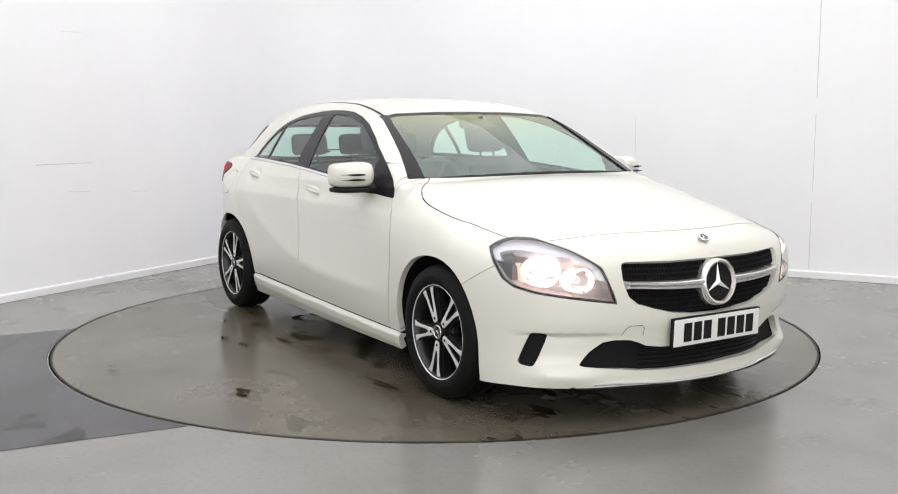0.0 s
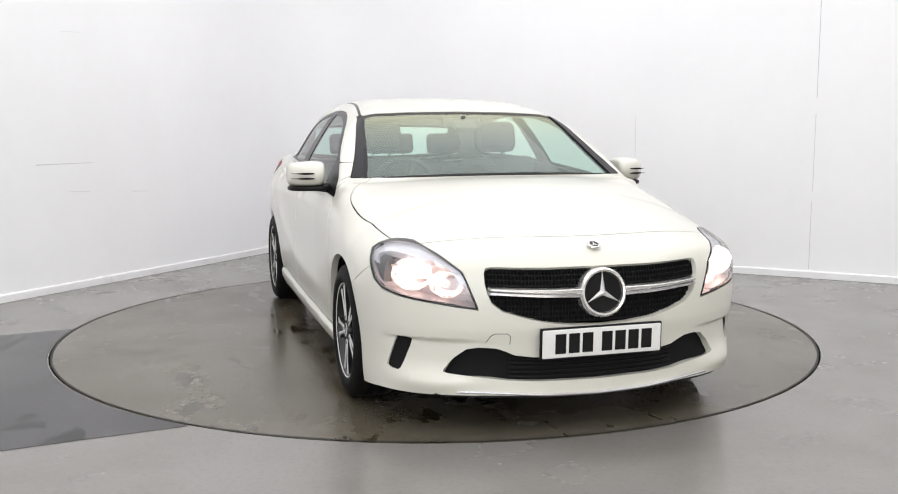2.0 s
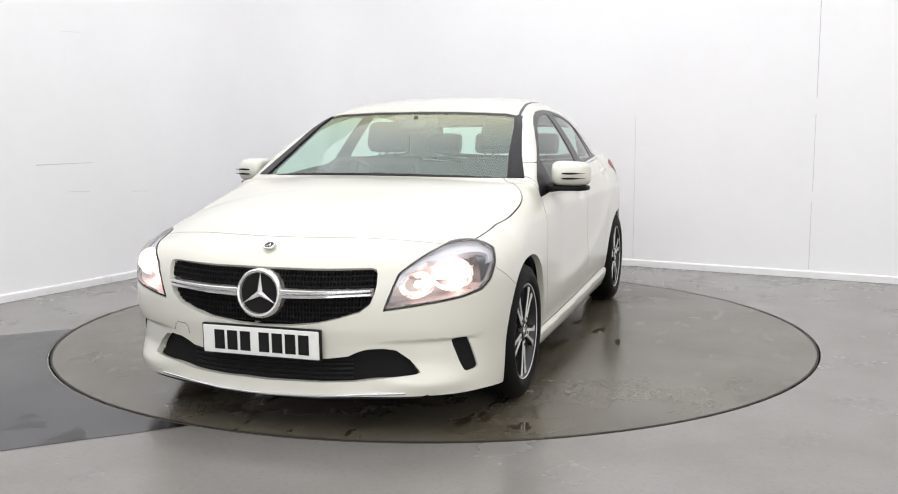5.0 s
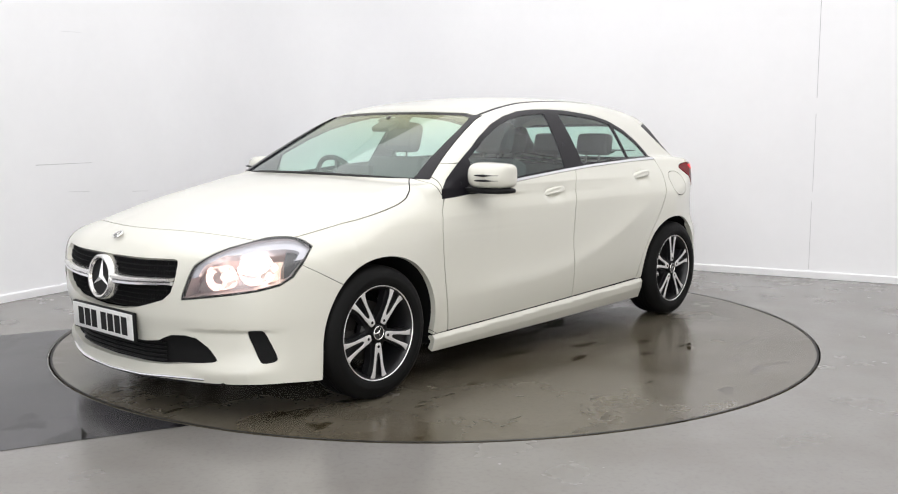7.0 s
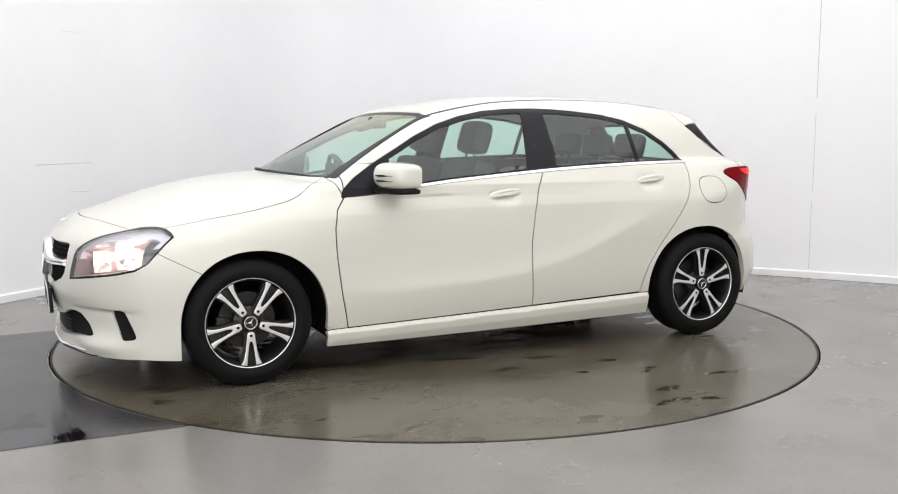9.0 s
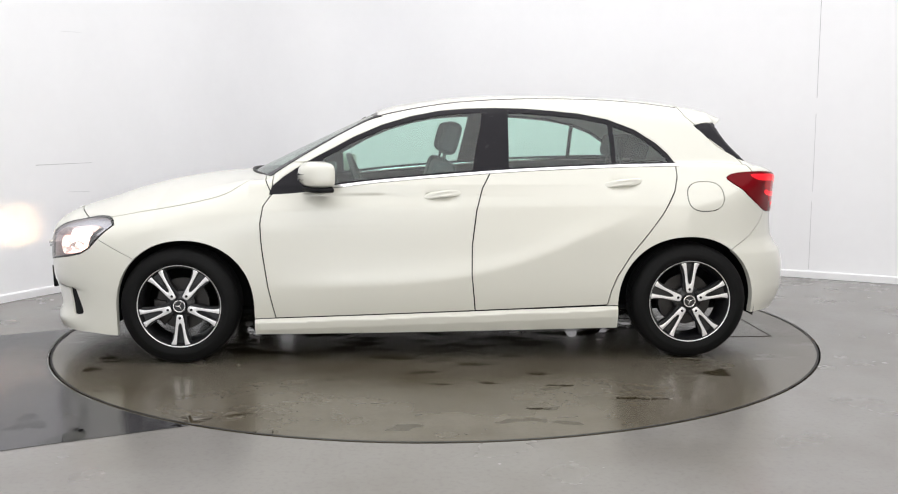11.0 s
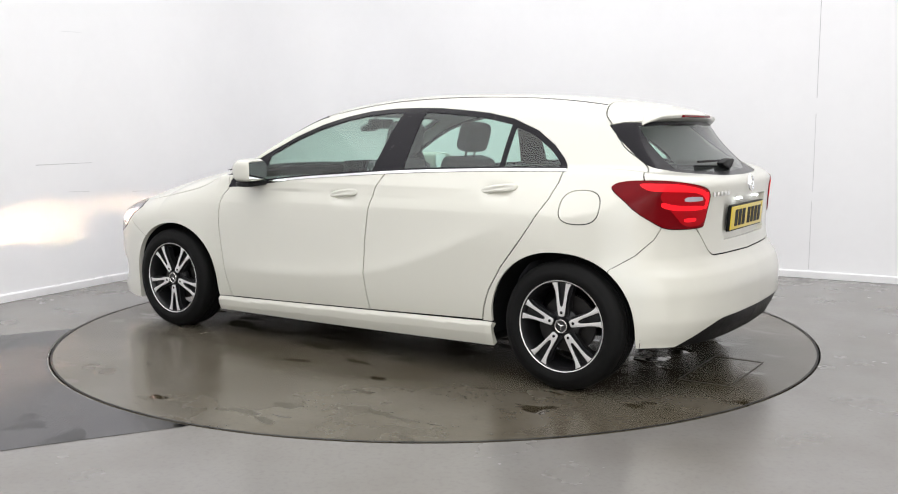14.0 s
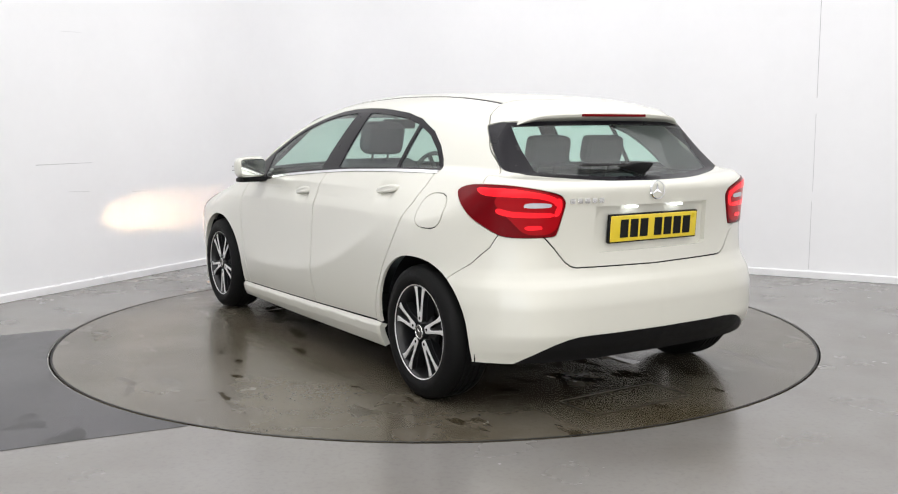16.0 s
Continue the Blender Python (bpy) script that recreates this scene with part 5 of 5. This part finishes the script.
# ---- door handles ----
def handle(x0, z0, sy):
    y = float(side_w(np.array([x0]), np.array([z0]))[0])
    bm = bmesh.new()
    pts = [(0.112, -0.004), (0.10, 0.012), (0.05, 0.022), (-0.03, 0.026), (-0.095, 0.022), (-0.108, 0.008), (-0.10, -0.010), (-0.06, -0.014), (0.0, -0.012), (0.06, -0.014), (0.10, -0.014)]
    rr = rounded(pts, 2)
    prism(bm, rr, 0.0, 0.030, None, 0.009)
    for q in bm.verts:
        bulge = 0.010 * (1 - (q.co.x / 0.11) ** 2)
        q.co.y = (y - 0.012 + q.co.y + bulge * (q.co.y > 0.01) - (q.co.z) * 0.20) * sy
        q.co = Vector((q.co.x + x0, q.co.y, q.co.z + z0 + q.co.x * -0.09))
    return part("door_handle", bm, PAINT, car, "body-coloured door handle", sharp=40)


for sy in (1, -1):
    handle(-0.030, 0.886, sy)
    handle(-0.990, 0.940, sy)

# ---- door mirrors ----
def mirror(sy):
    root = new("door_mirror")
    root.parent = car
    root["label"] = "cream white door mirror with a black base"
    def shape(pts_x, name, mat, label, z0, z1, y0, y1, front, back, sharp=40):
        bm = bmesh.new()
        bmesh.ops.create_cube(bm, size=2)
        bmesh.ops.subdivide_edges(bm, edges=bm.edges[:], cuts=7, use_grid_fill=True)
        for q in bm.verts:
            a = Vector(q.co)
            n = (abs(a.x) ** 5 + abs(a.y) ** 5 + abs(a.z) ** 5) ** (1 / 5)
            a = a / n
            yy = y0 + (y1 - y0) * (a.y + 1) / 2
            f = (a.y + 1) / 2
            zc, zh = (z0 + z1) / 2 - 0.006 * f, (z1 - z0) / 2 * (1 - 0.08 * f)
            zz = zc + a.z * zh
            xx = back + (front - back) * ((a.x + 1) / 2) - 0.045 * f * f * (a.x > -0.9) - 0.035 * f ** 3 * (a.x > 0) - 0.03 * ((zz - zc) / 0.07) ** 2 * (a.x > 0)
            q.co = Vector((xx, yy * sy, zz))
        return part(name, bm, mat, root, label, sharp=sharp)
    shape(0, "mirror_housing", PAINT, "cream white mirror cap", 0.936, 1.070, 0.838, 1.022, 0.728, 0.548)
    shape(0, "mirror_base", PLASTIC, "black lower mirror shell", 0.913, 0.945, 0.80, 1.018, 0.712, 0.556)
    bm = bmesh.new()
    prism(bm, rounded([(0.850, 0.950), (1.010, 0.955), (1.012, 1.03), (0.985, 1.048), (0.86, 1.054), (0.846, 1.03)]), 0.0, 0.004)
    bmesh.ops.transform(bm, matrix=Matrix(((0, 1, 0, 0.5445), (sy, 0, 0, 0), (0, 0, 1, 0), (0, 0, 0, 1))), verts=bm.verts)
    part("mirror_glass", bm, MIRROR, root, "mirror glass")
    for zz in (1.004, 0.978):
        bm = bmesh.new()
        y_ = [0.90 + 0.112 * i / 10 for i in range(11)]
        tube(bm, [(0.728 - 0.045 * ((y - 0.835) / 0.195) ** 2 - 0.10 * max(0, y - 0.985) - (1.2 * max(0, y - 1.005)), y * sy, zz) for y in y_], [0.0015 + 0.0045 * math.sin(math.pi * min(1, i / 9 + 0.1)) for i in range(11)], 6)
        part("indicator", bm, GLOSSBLACK, root, "dark indicator slit")
    bm = bmesh.new()
    tube(bm, [(0.66, 0.76 * sy, 0.925), (0.665, 0.84 * sy, 0.928), (0.65, 0.90 * sy, 0.935)], [0.028, 0.024, 0.022], 10)
    part("mirror_foot", bm, PLASTIC, root, "black mirror foot")


mirror(1)
mirror(-1)

# ---- cabin ----
def soft_box(bm, lo, hi, m=None, r=0.04):
    box(bm, lo, hi, r, m)


def seat(x, y):
    s = new("front_seat")
    s.parent = car
    s["label"] = "dark cloth front seat with headrest"
    bm = bmesh.new()
    soft_box(bm, (x - 0.05, y - 0.25, 0.36), (x + 0.48, y + 0.25, 0.52), None, 0.05)
    part("cushion", bm, SEAT, s)
    bm = bmesh.new()
    soft_box(bm, (-0.07, y - 0.24, 0), (0.07, y + 0.24, 0.62), pose(x, 0, 0.46, 0, -18, 0), 0.05)
    part("backrest", bm, SEAT, s)
    bm = bmesh.new()
    soft_box(bm, (-0.055, y - 0.13, 0.66), (0.055, y + 0.13, 0.85), pose(x - 0.01, 0, 0.455, 0, -16, 0), 0.054)
    part("headrest", bm, SEAT, s)
    for d in (-0.05, 0.05):
        bm = bmesh.new()
        tube(bm, [pose(x - 0.01, 0, 0.455, 0, -16, 0) @ Vector((0, y + d, z)) for z in (0.60, 0.70)], 0.007)
        part("headrest_post", bm, STEEL, s)


seat(0.13, 0.37)
seat(0.13, -0.37)
bench = new("rear_seat")
bench.parent = car
bench["label"] = "dark cloth rear bench with three headrests"
bm = bmesh.new()
soft_box(bm, (-0.90, -0.66, 0.36), (-0.45, 0.66, 0.54), None, 0.05)
part("cushion", bm, SEAT, bench)
bm = bmesh.new()
soft_box(bm, (-0.07, -0.64, 0), (0.06, 0.64, 0.56), pose(-0.94, 0, 0.46, 0, -22, 0), 0.05)
part("backrest", bm, SEAT, bench)
for y in (-0.36, 0.0, 0.36):
    bm = bmesh.new()
    soft_box(bm, (-0.045, y - 0.125, 0.0), (0.045, y + 0.125, 0.145), pose(-1.165, 0, 1.055, 0, -12, 0), 0.04)
    part("headrest", bm, SEAT, bench)
    for d in (-0.05, 0.05):
        bm = bmesh.new()
        tube(bm, [(-1.145, y + d, 0.98), (-1.165, y + d, 1.07)], 0.007)
        part("headrest_post", bm, STEEL, bench)
bm = bmesh.new()
soft_box(bm, (0.62, -0.70, 0.62), (1.02, 0.70, 0.935), None, 0.08)
part("dashboard", bm, DASH, car, "dark dashboard", sharp=50)
bm = bmesh.new()
soft_box(bm, (0.60, -0.20, 0.90), (0.64, 0.06, 1.03), None, 0.008)
part("display", bm, GLOSSBLACK, car, "black dashboard display")
bm = bmesh.new()
m = pose(0.47, -0.37, 0.90, 0, -68, 0)
ringp = [m @ Vector((0.18 * math.cos(a), 0.18 * math.sin(a), 0)) for a in np.linspace(0, 2 * math.pi, 41)]
tube(bm, ringp, 0.015, 8)
for a in (0.3, math.pi - 0.3, 1.5 * math.pi):
    tube(bm, [m @ Vector((0.18 * math.cos(a), 0.18 * math.sin(a), 0)), m @ Vector((0, 0, -0.02))], 0.016, 6)
part("steering_wheel", bm, DASH, car, "black steering wheel")
bm = bmesh.new()
soft_box(bm, (0.36, -0.115, 1.235), (0.395, 0.115, 1.295), None, 0.015)
tube(bm, [(0.40, 0, 1.27), (0.42, 0, 1.30)], 0.014)
part("interior_mirror", bm, DASH, car, "dark rear-view mirror")
bm = bmesh.new()
soft_box(bm, (-0.055, -0.07, -0.03), (0.05, 0.07, 0.0), pose(0.452, 0, 1.262, 0, 23.5, 0), 0.012)
part("sensor_pod", bm, DASH, car, "dark sensor housing behind the windscreen")
bm = bmesh.new()
soft_box(bm, (-1.75, -0.62, 0.88), (-1.02, 0.62, 0.91), None, 0.01)
part("parcel_shelf", bm, DASH, car, "dark parcel shelf")

# hatch in the turntable deck behind the car
HATCH = material("worn_steel_frame", (0.05, 0.045, 0.035), 0.35, spots=0.4, scale=12)
tx, ty = CAR_OFFSET
bm = bmesh.new()
for lo, hi in (((-2.0, -0.20), (-1.74, -0.194)), ((-2.0, 0.366), (-1.74, 0.372)), ((-2.0, -0.20), (-1.995, 0.37)), ((-1.745, -0.20), (-1.74, 0.37))):
    box(bm, (lo[0] + tx, lo[1] + ty, 0.0), (hi[0] + tx, hi[1] + ty, 0.0026))
part("hatch_frame", bm, HATCH, turntable, "thin dark frame of a deck hatch", sharp=0)
# joint lines of the wall panels
JOINT = material("grey_joint", (0.66, 0.66, 0.67), 0.8, spots=0.3, scale=6)
def seam(s, z0, z1, w=0.006):
    p = CORNER + RIGHT_DIR * s
    n = Vector((-RIGHT_DIR.y, RIGHT_DIR.x)) * -1
    d = RIGHT_DIR * w / 2
    bm = bmesh.new()
    q = [p - d, p + d]
    vs = [bm.verts.new((a.x + n.x * 0.003, a.y + n.y * 0.003, z)) for a, z in ((q[0], z0), (q[1], z0), (q[1], z1), (q[0], z1))]
    bm.faces.new(vs)
    return tagged(part("wall_joint", bm, JOINT, None, sharp=0), "fine grey joint between wall panels", "wall joint", kind="structure")


seam(5.024, 0.08, 0.633, 0.004)
seam(5.028, 0.713, 1.338, 0.004)
seam(5.030, 1.469, 4.05, 0.005)
seam(3.535, 0.08, 1.327, 0.003)


def scratch(s0, s1, z0, z1, w):
    """A fine level mark on the left wall."""
    n = Vector((LEFT_DIR.y, -LEFT_DIR.x)) * -1
    if n.dot(Vector((0, 0)) - CORNER) < 0:
        n = -n
    bm = bmesh.new()
    a, b = CORNER + LEFT_DIR * s0 + n * 0.003, CORNER + LEFT_DIR * s1 + n * 0.003
    vs = [bm.verts.new((p.x, p.y, z)) for p, z in ((a, z0), (b, z1), (b, z1 + w), (a, z0 + w * 0.4))]
    bm.faces.new(vs)
    return tagged(part("wall_mark", bm, JOINT, None, sharp=0), "fine grey scuff mark on the white wall", "scuff mark", kind="structure")


scratch(2.99, 3.52, 0.969, 0.965, 0.006)
scratch(2.39, 2.58, 0.714, 0.720, 0.003)
scratch(3.03, 3.23, 0.746, 0.754, 0.003)
scratch(3.04, 3.22, 1.963, 1.955, 0.003)


# the panels were drawn a little long: bring all but the wheels to the car's true length and height
def true_size(p):
    x, f = p[:, 0], np.clip((p[:, 0] - 1.0) / 1.15, 0, 1.3)
    drop = np.maximum(0.010 * np.minimum(f, 1) * np.clip((0.75 - p[:, 2]) / 0.2, 0, 1), 0.015 * np.clip((x - 1.75) / 0.35, 0, 1) * np.clip(1.5 - np.abs(p[:, 1]) / 0.45, 0, 1))
    return np.stack([0.992 * x - 0.046 * f ** 1.6, p[:, 1] * 1.003, p[:, 2] * 0.994 - drop], 1)


for ob in car.children_recursive:
    if ob.type != "MESH" or {"wheel", "front_number_plate", "rear_number_plate"} & {ob.parent.name.split(".")[0], (ob.parent.parent or ob.parent).name.split(".")[0]}:
        continue
    if "number_plate" in ob.name:
        ob.location = Vector(true_size(np.array([ob.location]))[0])
        continue
    p = np.empty(len(ob.data.vertices) * 3)
    ob.data.vertices.foreach_get("co", p)
    ob.data.vertices.foreach_set("co", true_size(p.reshape(-1, 3)).ravel())
    ob.data.update()


def motions():
    rows = [(t, pose(0, 0, 0, 0, 0, a)) for t, a in TURN]
    walk(turntable, rows)
    walk(car, [(t, m @ pose(CAR_OFFSET[0], CAR_OFFSET[1], 0.001)) for t, m in rows])


motions()
